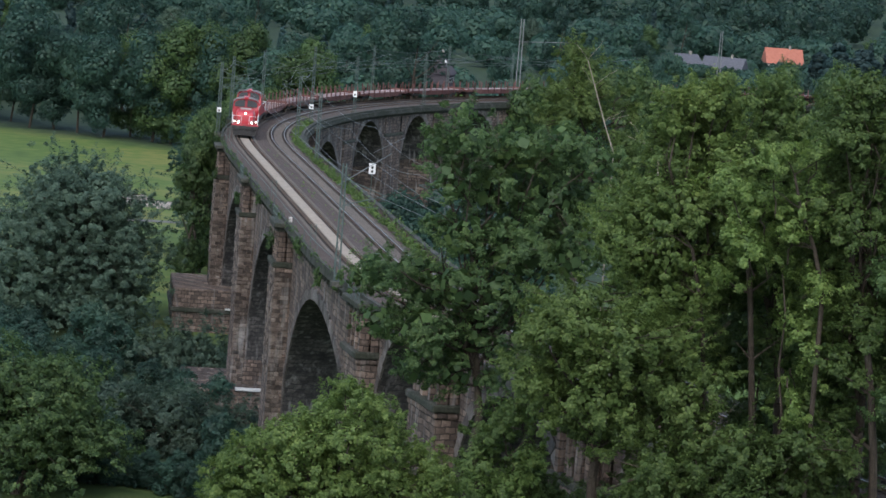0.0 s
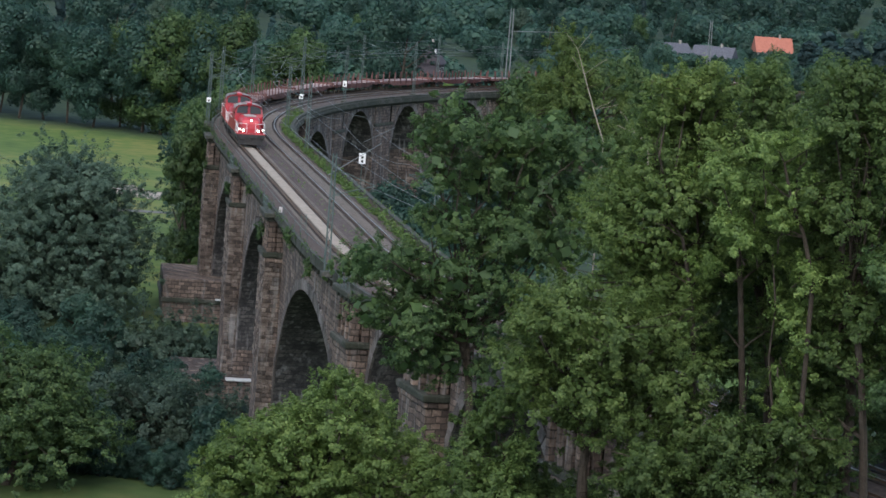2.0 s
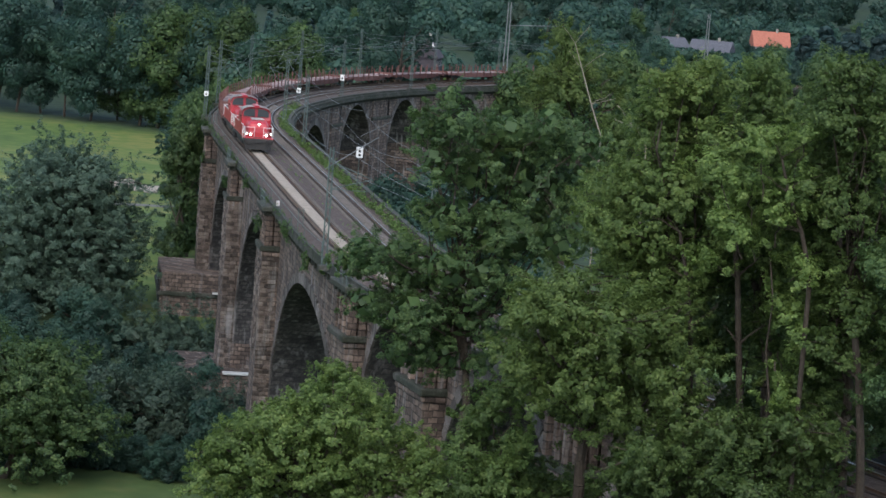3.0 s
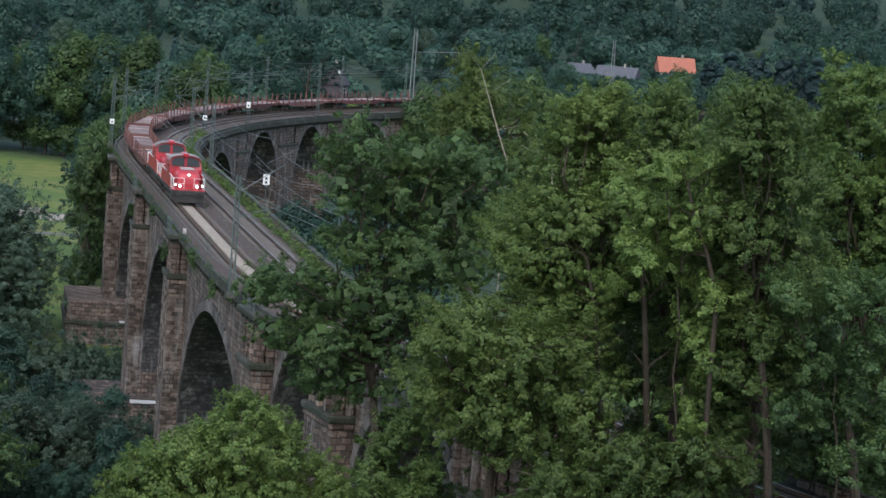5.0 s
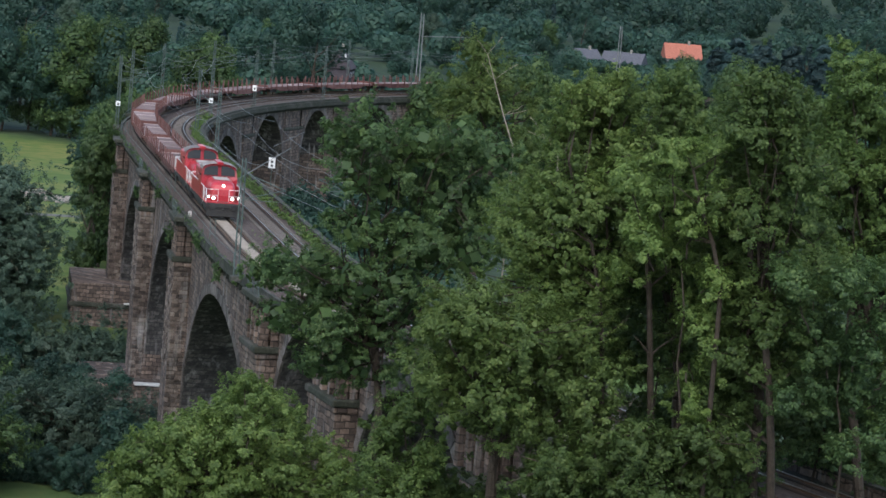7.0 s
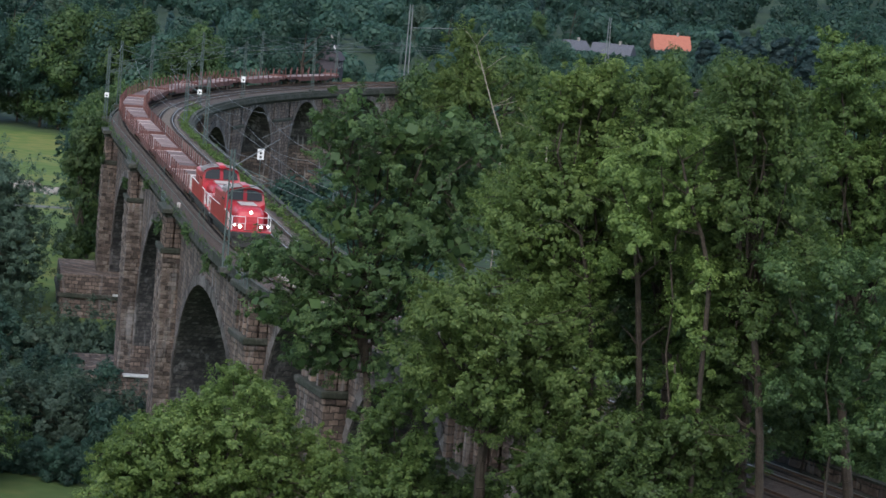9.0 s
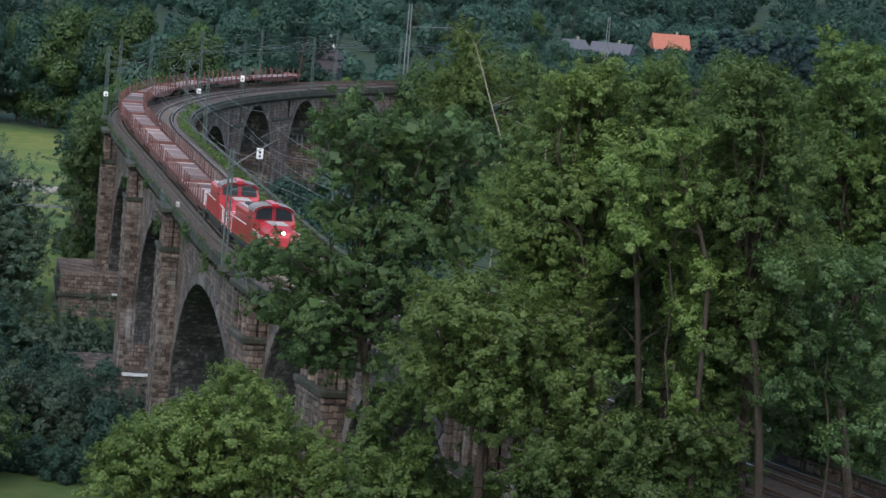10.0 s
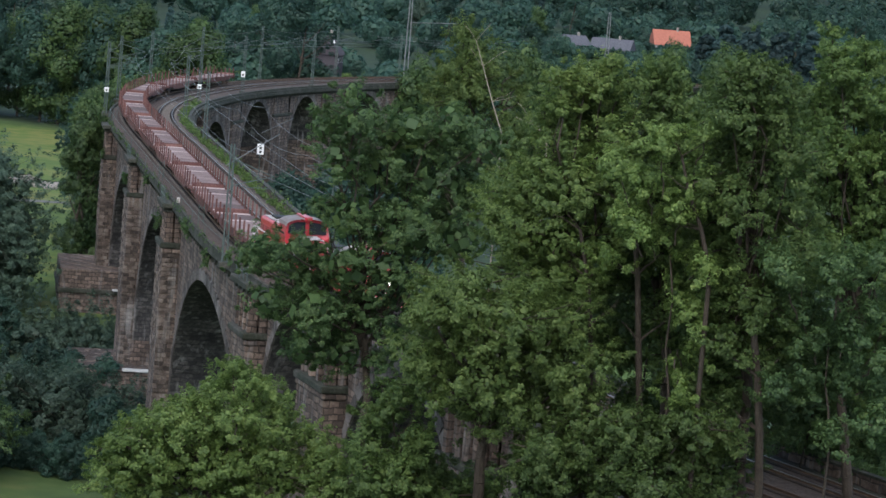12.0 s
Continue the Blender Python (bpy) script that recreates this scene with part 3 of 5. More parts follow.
        beam = part("buffer_beam", box_bm(-1.4, 1.4, min(y, y - end * 0.3), max(y, y - end * 0.3), 0.75, 1.4, bevel=0.03), BLACK, t)
        for x in (-0.875, 0.875):
            bm = bmesh.new()
            add_rod(bm, (x, y, 1.05), (x, y + end * 0.45, 1.05), 0.11, sides=10)
            add_rod(bm, (x, y + end * 0.45, 1.05), (x, y + end * 0.52, 1.05), 0.24, sides=14)
            part("buffer", bm, BLACK, beam)
        part("coupling", add_rod(bmesh.new(), (0, y, 0.95), (0, y + end * 0.4, 0.8), 0.07), BLACK, beam)
        part("snow_plough", box_bm(-1.3, 1.3, min(y, y - end * 0.2), max(y, y - end * 0.2), 0.25, 0.75, bevel=0.03), BLACK, beam)
    # headlamps: two pairs low and one high at the front
    for x, z, r in ((-0.78, 1.7, 0.12), (0.78, 1.7, 0.12), (-1.22, 1.82, 0.075), (1.22, 1.82, 0.075), (0.0, 2.72, 0.11)):
        y = (7.06 if abs(x) < 1 else 7.42) if z < 2 else 6.84
        lamp = part("headlamp", add_rod(bmesh.new(), (x, y - 0.12, z), (x, y + 0.05, z), r + 0.04, sides=14), BLACK, t)
        part("lens", add_rod(bmesh.new(), (x, y + 0.05, z), (x, y + 0.075, z), r, sides=14), LAMP if lit else GLASS, lamp, "lit white headlamp lens" if lit else "dark headlamp lens")
    bm = box_bm(-0.45, 0.45, 6.98, 7.02, 2.3, 2.56, bevel=0.01)
    for v in bm.verts:
        v.co.y -= (v.co.z - 2.0) * 0.38 - 0.02
    part("grille", box_bm(-0.3, 0.3, 6.97, 7.02, 1.75, 2.1, bevel=0.02), BLACK, hood)
    part("number_board", bm, WHITE, hood, "white plate on the hood front")
    part("step_front", box_bm(-0.5, 0.5, 7.0, 7.5, 1.36, 1.44), BLACK, t)
    for y in (-4.4, 4.4):
        bogie = part("bogie", box_bm(-1.15, 1.15, y - 1.9, y + 1.9, 0.45, 0.85, bevel=0.05), BLACK, t)
        for dy in (-1.2, 1.2):
            bm = bmesh.new()
            for x in (-0.75, 0.75):
                add_rod(bm, (x - 0.07, y + dy, 0.5), (x + 0.07, y + dy, 0.5), 0.5, sides=20)
            add_rod(bm, (-0.75, y + dy, 0.5), (0.75, y + dy, 0.5), 0.09)
            part("wheelset", bm, RUST, bogie)
    part("fuel_tank", box_bm(-1.2, 1.2, -2.1, 2.1, 0.4, 0.95, bevel=0.1), BLACK, t)
    return t


WAGON = 19.55


def wagon():
    t = thing("flat_wagon", pose(0, 0, 0), "empty rust-red flat wagon with upright steel stanchions", "railway wagon", "flat wagons of the train")
    L = 9.3
    part("sole_frame", box_bm(-1.36, 1.36, -L, L, 0.95, 1.2, bevel=0.03), WAGON_RED, t)
    for side in (-1, 1):
        bm = bmesh.new()
        vs = [(-L, 0.95), (-6.3, 0.95), (-4.6, 0.6), (4.6, 0.6), (6.3, 0.95), (L, 0.95), (L, 1.24), (-L, 1.24)]
        fa = [bm.verts.new((side * 1.36, y, z)) for y, z in vs]
        fb = [bm.verts.new((side * 1.42, y, z)) for y, z in vs]
        bm.faces.new(fa), bm.faces.new(fb[::-1])
        for i in range(8):
            bm.faces.new((fa[i], fa[(i + 1) % 8], fb[(i + 1) % 8], fb[i]))
        part("side_sill", bm, WAGON_RED, t)
    edges = [-L, -L + 1.1, -4.4, -3.6, 3.4, 4.1, L - 0.9, L]
    for k, (a, b) in enumerate(zip(edges, edges[1:])):
        part("floor_panel", box_bm(-1.34, 1.34, a + 0.02, b - 0.02, 1.2, 1.26, bevel=0.01), PALE_FLOOR if k in (0, 2, 6) else WAGON_FLOOR, t, "bleached pale floor boards" if k in (0, 2, 6) else "")
    post = bmesh.new()
    add_box(post, -0.06, 0.06, -0.09, 0.09, 0.85, 2.35, bevel=0.015)
    add_box(post, -0.09, 0.09, -0.11, 0.11, 0.8, 1.3, bevel=0.015)
    first = None
    for side in (-1, 1):
        for k in range(9):
            y = -L + 1.0 + k * (2 * L - 2.0) / 8
            if first is None:
                first = part("stanchion", post, WAGON_RED, t)
                first.location = (side * 1.38, y, 0)
            else:
                put("stanchion", first.data, t, pose(side * 1.38, y, 0))
    for end in (-1, 1):
        part("end_board", box_bm(-1.3, 1.3, end * L - 0.04, end * L + 0.04, 1.2, 1.5, bevel=0.02), WAGON_RED, t)
        for x in (-0.875, 0.875):
            bm = bmesh.new()
            add_rod(bm, (x, end * L, 1.05), (x, end * (L + 0.35), 1.05), 0.1, sides=8)
            add_rod(bm, (x, end * (L + 0.35), 1.05), (x, end * (L + 0.42), 1.05), 0.22, sides=10)
            part("buffer", bm, BLACK, t)
        y = end * 6.6
        bogie = part("bogie", box_bm(-1.05, 1.05, y - 1.3, y + 1.3, 0.45, 0.8, bevel=0.05), BLACK, t)
        for dy in (-0.9, 0.9):
            bm = bmesh.new()
            for x in (-0.75, 0.75):
                add_rod(bm, (x - 0.07, y + dy, 0.46), (x + 0.07, y + dy, 0.46), 0.46, sides=16)
            add_rod(bm, (-0.75, y + dy, 0.46), (0.75, y + dy, 0.46), 0.08)
            part("wheelset", bm, RUST, bogie)
    return t


SPEED, FRONT = 13.5, 163.5
TRAIN = []  # (thing, distance of its middle behind the front, half the bogie spacing)
TRAIN.append((loco(True), 8.0, 4.4))
TRAIN.append((loco(False), 24.1, 4.4))
first_wagon = wagon()
for k in range(11):
    w = first_wagon if k == 0 else copy_thing(first_wagon, pose(0, 0, 0))
    TRAIN.append((w, 32.3 + WAGON * (k + 0.5), 6.6))


# ---- catenary masts and wires ----
def lattice_mast(s, off, height, arm, label="slim green-grey lattice catenary mast with bracket arm", sign=None):
    t = thing("catenary_mast", at_line(s, off, 19.55), label, "catenary mast", "masts along the viaduct")
    for x in (-0.17, 0.17):
        bm = bmesh.new()
        add_rod(bm, (x, 0, 0), (x * 0.7, 0, height), 0.055, sides=4)
        part("mast_leg", bm, GALV, t)
    bm = bmesh.new()
    n = int(height / 0.55)
    for i in range(n):
        z0, z1 = height * i / n, height * (i + 1) / n
        k = -1 if i % 2 else 1
        add_rod(bm, (k * 0.17 * (1 - 0.3 * i / n), 0, z0), (-k * 0.17 * (1 - 0.3 * (i + 1) / n), 0, z1), 0.026, sides=4)
    part("lattice_bracing", bm, GALV, t)
    if arm:
        bm = bmesh.new()
        add_rod(bm, (0, 0, height - 1.0), (arm, 0, 6.4), 0.035, sides=5)
        add_rod(bm, (0, 0, 5.6), (arm, 0, 6.4), 0.035, sides=5)
        add_rod(bm, (0, 0, 5.6), (arm * 0.9, 0, 5.55), 0.025, sides=5)
        part("bracket_arm", bm, GALV, t)
    part("foot", box_bm(-0.4, 0.4, -0.35, 0.35, -0.1, 0.3, bevel=0.05), COPING, t)
    if sign:
        z, w, h = sign
        board = part("sign_board", box_bm(-w / 2, w / 2, -0.26, -0.22, z - h / 2, z + h / 2, bevel=0.01), WHITE, t, "white enamel board")
        part("sign_bar", box_bm(-w * 0.18, w * 0.18, -0.27, -0.262, z - h * 0.3, z + h * 0.05), BLACK, board)
    return t


OUTER_MASTS = [(33, 8.5), (170, 8.6), (174, 7.6), (196, 8.2), (220, 8.2), (246, 8.2), (270, 8.2), (296, 8.2)]
INNER_MASTS = [(44, 7.6), (90, 7.6), (140, 7.6), (172, 7.6), (204, 7.8), (235.5, 7.9), (268, 7.9), (300, 7.9)]
for s, hgt in OUTER_MASTS:
    lattice_mast(s, 3.35 if s < 40 else 3.0, hgt, 3.0, sign=(3.05, 0.5, 0.55) if s == 170 else None)
for s, hgt in INNER_MASTS:
    if s == 90:
        continue
    lattice_mast(s, -6.2, hgt, -2.2, sign={204: (2.25, 0.55, 0.6), 235.5: (2.65, 0.55, 0.8)}.get(s))


post = thing("sign_post", at_line(90, -6.2, 19.55), "slim steel post with a white numbered board", "sign")
part("pole", add_rod(bmesh.new(), (0, 0, 0), (0, 0, 4.3), 0.035), GALV, post)
board = part("sign_board", box_bm(-0.3, 0.3, -0.07, -0.04, 3.28, 4.23, bevel=0.01), WHITE, post, "white enamel board")
for z in (3.5, 3.85):
    part("sign_bar", box_bm(-0.1, 0.1, -0.08, -0.072, z - 0.1, z + 0.12), BLACK, board)


def wire_run(name, off, z, sag, spans, parent):
    for a, b in zip(spans, spans[1:]):
        bm, pts = bmesh.new(), []
        for i in range(7):
            f = i / 6
            p = on(a, off, z).lerp(on(b, off, z), f)
            p.z -= sag * 4 * f * (1 - f)
            pts.append(p)
        add_pipe(bm, pts, 0.014, sides=4)
        part(name, bm, WIRE, parent)


wires = thing("overhead_line", pose(0, 0, 0), "thin overhead contact and carrier wires", "overhead wire")
stops_in = [-20] + [s for s, _ in INNER_MASTS] + [340]
for off in (0.0, -4.0):
    wire_run("contact_wire", off, 25.3, 0.05, stops_in, wires)
    wire_run("carrier_wire", off, 26.7, 1.0, stops_in, wires)
wire_run("feeder_wire", -6.2, 27.0, 0.8, stops_in, wires)
wire_run("feeder_wire", 3.0, 27.2, 0.6, [s for s, _ in OUTER_MASTS[1:]], wires)

stay = thing("wire_stay", at_line(90, -6.2, 19.55), "slanting wire stay of the overhead line", "overhead wire")
part("stay_rod", add_rod(bmesh.new(), (1.6, 0, 5.2), (-3.6, -6, 2.6), 0.04, sides=5), WIRE, stay)
part("stay_rod", add_rod(bmesh.new(), (0.0, 0, 5.2), (3.2, 4, 6.4), 0.025, sides=5), WIRE, stay)

# railings and posts on the outer edge, cabinets on the refuges
for s, _ in PIERS[3:7]:
    t = thing("refuge_railing", at_line(s, 2.9, 19.5), "light steel railing on the pier refuge", "railing", "railings on the pier refuges")
    for y in (-1.9, -0.65, 0.65, 1.9):
        part("post", add_rod(bmesh.new(), (-0.35, y, 0), (-0.35, y, 1.1), 0.03), GALV, t)
    for z in (0.55, 1.1):
        part("rail_bar", add_rod(bmesh.new(), (-0.35, -1.9, z), (-0.35, 1.9, z), 0.025), GALV, t)
for s in (57, 95, 163):
    t = thing("trackside_frame", at_line(s, 1.95, 19.6), "small ladder-like steel frame beside the track", "steel frame", "frames beside the track")
    for x in (-0.2, 0.2):
        part("upright", add_rod(bmesh.new(), (x, 0, 0), (x, 0, 1.7), 0.03, sides=6), GALV, t)
    for z in (0.5, 1.0, 1.5):
        part("rung", add_rod(bmesh.new(), (-0.2, 0, z), (0.2, 0, z), 0.022, sides=5), GALV, t)
for s in (72,):
    t = thing("equipment_box", at_line(s, 2.4, 19.5), "pale grey line-side equipment box on legs", "equipment box", "boxes along the track")
    part("case", box_bm(-0.14, 0.14, -0.12, 0.12, 0.35, 0.8, bevel=0.03), LOCO_GREY, t)
    for x in (-0.14, 0.14):
        part("leg", add_rod(bmesh.new(), (x, 0, 0), (x, 0, 0.36), 0.03), GALV, t)


# ---- trees ----
def leaf_cloud(rng, centres, radii, cores, count, size, spray=1.0, facing=0.5):
    """Many small folded leaves in clumps, facing out from the bough and up to the sky."""
    n = len(centres)
    per = max(1, count // n)
    c = np.repeat(np.array(centres, float), per, 0)
    r = np.repeat(np.array(radii, float), per, 0)
    core = np.repeat(np.array(cores, float), per, 0)
    k = len(c)
    d = rng.normal(size=(k, 3))
    d /= np.linalg.norm(d, axis=1)[:, None]
    axis = np.array(centres, float) - np.array(cores, float)
    axis /= np.linalg.norm(axis, axis=1)[:, None] + 1e-9
    axis = axis * 0.7 + np.array([0, 0, 0.15]) + rng.normal(size=(n, 3)) * 0.45
    axis *= (np.array(radii) * rng.uniform(0.8, 2.2, n) * spray)[:, None]
    along = rng.uniform(-0.6, 1.0, k)
    taper = (1.05 - np.abs(along) * 0.75)[:, None]
    p = c + np.repeat(axis, per, 0) * along[:, None] + d * (r * rng.random(k) ** 0.45)[:, None] * taper * np.array([1, 1, 0.7])
    out = p - core
    out /= np.linalg.norm(out, axis=1)[:, None] + 1e-9
    nn = out * facing + d * (0.9 - facing * 0.7) + np.array([0, 0, 0.45]) + rng.normal(size=(k, 3)) * (0.45 - facing * 0.22)
    nn /= np.linalg.norm(nn, axis=1)[:, None]
    a = np.cross(nn, rng.normal(size=(k, 3)))
    a /= np.linalg.norm(a, axis=1)[:, None] + 1e-9
    b = np.cross(nn, a)
    s = size * rng.uniform(0.6, 1.35, k)[:, None]
    v = np.empty((k, 4, 3))
    v[:, 0], v[:, 1] = p - a * s * 0.6, p + b * s * 0.3 + nn * s * 0.1
    v[:, 2], v[:, 3] = p + a * s * 0.6, p - b * s * 0.3 + nn * s * 0.1
    return v.reshape(-1, 3), k


def leaf_mesh(name, verts, k, mat):
    me = bpy.data.meshes.new(name)
    me.vertices.add(4 * k), me.loops.add(4 * k), me.polygons.add(k)
    me.vertices.foreach_set("co", verts.astype(np.float32).ravel())
    me.loops.foreach_set("vertex_index", np.arange(4 * k, dtype=np.int32))
    me.polygons.foreach_set("loop_start", np.arange(0, 4 * k, 4, dtype=np.int32))
    me.polygons.foreach_set("loop_total", np.full(k, 4, dtype=np.int32))
    me.materials.append(mat)
    me.update(calc_edges=True)
    return me


def bough(bm, a, b, r0, r1, rng, bends=4, sides=7):
    a, b = Vector(a), Vector(b)
    pts = [a.lerp(b, i / bends) + Vector(rng.normal(size=3)) * (b - a).length * (0.035 if 0 < i < bends else 0) for i in range(bends + 1)]
    for i in range(bends):
        add_rod(bm, pts[i], pts[i + 1], r0 + (r1 - r0) * i / bends, r0 + (r1 - r0) * (i + 1) / bends, sides)


def shells(rng, cores, radii, count=90):
    """Broad inner leaves round each bough, which close the crown."""
    i = np.arange(count) + 0.5
    up, turn = 1 - 2 * i / count, i * 2.399963
    flat = np.sqrt(1 - up * up)
    d = np.stack([flat * np.cos(turn), flat * np.sin(turn), up], 1)
    n = len(cores)
    d = np.tile(d, (n, 1)) + rng.normal(size=(n * count, 3)) * 0.12
    d /= np.linalg.norm(d, axis=1)[:, None]
    r = np.repeat(np.array(radii, float), count)[:, None] * rng.uniform(0.8, 1.12, (n * count, 1))
    p = np.repeat(np.array(cores, float), count, 0) + d * r
    d = d + rng.normal(size=d.shape) * 0.2
    d /= np.linalg.norm(d, axis=1)[:, None]
    a = np.cross(d, rng.normal(size=d.shape))
    a /= np.linalg.norm(a, axis=1)[:, None] + 1e-9
    b = np.cross(d, a)
    s = r * (2.1 / math.sqrt(count)) * rng.uniform(0.6, 1.2, (n * count, 1))
    return np.stack([p - a * s, p + b * s, p + a * s, p - b * s], 1).reshape(-1, 3), n * count


def near_tree(name, x, y, leaf, lobes, seed, label, leaf_size=0.125, density=12.0, per=82, deep=1.5, clump=1.0, trunk_r=0.3, inner_leaves=380):
    """A tree on the slope: lobes are (sideways, height, radius) of its leafy boughs."""
    rng = np.random.default_rng(seed)
    z0 = ground_at(x, y) - 0.3
    t = thing(name, pose(x, y, z0), label, "tree")
    L = [(Vector((a, rng.uniform(-1, 1) * deep, c - z0)), r * 1.08) for a, c, r in lobes]
    # boughs at the back close the gaps between their neighbours
    for (p, r), (q, w) in zip(list(L), list(L)[1:]):
        if (p - q).length < (r + w) * 1.5:
            L.append((p.lerp(q, rng.uniform(0.35, 0.65)) + Vector((0, deep + 0.6, -0.3)), (r + w) * 0.5))
    mean = sum((p for p, _ in L), Vector()) / len(L)
    low = min(p.z - r for p, r in L)
    fork = Vector((mean.x * 0.4, mean.y * 0.4, max(low * 0.75, 0.8)))
    bm = bmesh.new()
    bough(bm, (0, 0, 0), fork, trunk_r, trunk_r * 0.8, rng, 3, 10)
    bough(bm, fork, mean, trunk_r * 0.8, trunk_r * 0.4, rng, 4, 9)
    part("trunk", bm, BARK, t)
    centres, radii, cores = [], [], []
    for p, r in L:
        slim = trunk_r < 0.15
        start = p.lerp(mean, 0.35) - Vector((0, 0, r)) if slim else fork.lerp(mean, rng.uniform(0.3, 0.9))
        bm = bmesh.new()
        bough(bm, start, p, 0.035 if slim else trunk_r * 0.26, 0.025, rng, 5, 6)
        wx, wz, lean = rng.uniform(0.85, 1.45), rng.uniform(0.6, 1.0), rng.uniform(-0.35, 0.35)
        for _ in range(int(density * r * r * 1.9) + 5):
            d = Vector(rng.normal(size=3)).normalized()
            f = rng.random() ** 0.42
            q = p + Vector((d.x * r * wx, d.y * r * 1.4, (d.z * wz + d.x * lean) * r)) * f * rng.uniform(0.75, 1.4)
            centres.append(q), radii.append(rng.uniform(0.16, 0.46) * min(1.0, 0.5 + r / 2.5) * clump), cores.append(p - Vector((0, 0, r * 0.5)))
            if not slim and rng.random() < 0.22:
                add_rod(bm, p.lerp(q, 0.35), q + (q - p) * 0.12, 0.03, 0.008, 4)
        part("limb", bm, BARK, t)
    v, k = leaf_cloud(rng, centres, radii, cores, int(len(centres) * per), leaf_size, 0.8, 0.75)
    inner, ki = shells(rng, [p for p, _ in L], [r * 0.55 for _, r in L], inner_leaves)
    put("crown", leaf_mesh("crown", np.concatenate([v, inner]), k + ki, leaf), t)
    return t


near_tree("maple_tree", 2.8, 151.0, LEAF_MAPLE, [(-2.2, 35.1, 1.02), (-3.7, 33.1, 0.99), (-1.7, 33.7, 1.51), (0.7, 33.4, 1.74), (3.0, 33.8, 1.68), (4.6, 33.1, 1.51), (-2.7, 31.6, 1.34), (-0.3, 31.3, 2.03), (2.6, 30.8, 2.32), (5.1, 30.7, 1.51), (-3.5, 29.2, 0.87), (-1.7, 28.8, 1.68), (1.1, 28.5, 2.27), (4.0, 28.4, 2.03), (-6.1, 26.8, 1.34), (-7.2, 26.0, 0.81), (-4.3, 26.4, 1.68), (-1.7, 26.2, 1.8), (-5.9, 24.1, 1.28), (-3.4, 23.7, 1.92), (-0.6, 23.9, 1.8), (-3.8, 21.6, 1.28), (-1.6, 21.6, 1.28), (0.5, 26.1, 1.63), (1.9, 23.9, 1.45), (-0.1, 21.3, 0.93)],
          20, "dark green maple on the slope before the viaduct", density=6.5, inner_leaves=40)
near_tree("spire_tree", 7.5, 172.0, LEAF_ASH, [(-0.6, 38.1, 0.86), (0.0, 36.9, 1.19), (-1.6, 35.5, 0.99), (-0.0, 35.1, 1.46), (1.1, 35.7, 0.66), (-2.0, 33.9, 0.86), (0.6, 34.0, 0.99), (-1.1, 34.0, 0.99), (2.6, 35.8, 0.4), (3.1, 34.4, 0.66), (2.7, 32.7, 1.13), (2.7, 30.8, 1.32)],
          21, "slender deep green tree with a pointed top")
near_tree("ash_tree", 10.9, 126.0, LEAF_ASH, [(0.4, 38.4, 0.97), (-0.6, 37.9, 0.92), (-1.8, 38.1, 0.53), (1.2, 37.8, 0.82), (-1.3, 37.0, 1.07), (0.3, 36.9, 1.45), (-1.9, 36.0, 0.63), (-0.7, 35.3, 1.6), (1.2, 35.5, 1.41), (-2.2, 34.0, 1.07), (-2.8, 32.7, 1.36), (-0.8, 33.4, 1.79), (1.4, 33.3, 1.6), (-3.1, 31.0, 1.26), (-1.2, 31.0, 1.75), (1.3, 31.0, 1.7), (-2.5, 29.4, 1.41), (-0.4, 28.8, 1.6), (-3.8, 31.9, 0.87), (0.8, 28.9, 1.07)],
          22, "broad yellow-green ash with thin grey trunks")
near_tree("slope_ash_tree", 7.2, 122.0, LEAF_ASH, [(-1.0, 29.0, 1.46), (-2.5, 28.4, 1.03), (-3.4, 27.9, 0.7), (0.6, 27.9, 1.78), (2.7, 27.4, 1.64), (-1.8, 26.8, 1.64), (-3.2, 26.0, 1.03), (-0.2, 25.2, 1.78), (2.1, 25.6, 1.69), (-2.5, 24.8, 1.13), (1.1, 23.8, 1.36), (3.3, 25.3, 1.41), (-1.2, 28.0, 1.41), (4.2, 26.5, 1.03)],
          23, "low spreading yellow-green ash on the slope")
near_tree("poplar_tree", 16.1, 128.0, LEAF_POPLAR, [(-2.1, 38.7, 0.79), (-2.6, 38.1, 0.74), (-1.5, 38.0, 0.79), (-1.9, 37.3, 1.28), (-2.2, 36.0, 1.48), (-1.1, 34.7, 1.53), (-1.8, 33.2, 1.58), (-0.6, 31.5, 1.53), (-1.9, 30.2, 1.33), (-2.8, 31.8, 0.99), (-0.6, 29.2, 1.23), (-1.0, 27.7, 1.08), (-0.2, 26.5, 1.33), (-0.7, 25.7, 0.84)],
          24, "tall yellow-green poplar with fluttering leaves")
near_tree("silver_poplar_tree", 18.3, 121.0, LEAF_POPLAR, [(-1.4, 39.4, 0.79), (-2.2, 38.9, 0.7), (-0.7, 38.9, 0.65), (-1.4, 38.0, 1.35), (-2.4, 37.2, 1.07), (-0.2, 37.5, 1.07), (0.6, 38.3, 0.61), (-1.7, 35.6, 1.68), (0.2, 35.7, 1.35), (-2.1, 33.7, 1.44), (-0.1, 33.6, 1.72), (-1.5, 31.6, 1.44), (0.6, 31.7, 1.54), (-2.1, 29.7, 1.21), (-0.3, 29.5, 1.49), (-1.4, 27.8, 1.4), (0.7, 28.2, 1.02), (-2.2, 26.1, 1.02), (-0.2, 27.4, 0.93)],
          25, "broad green poplar with a rounded leafy top")
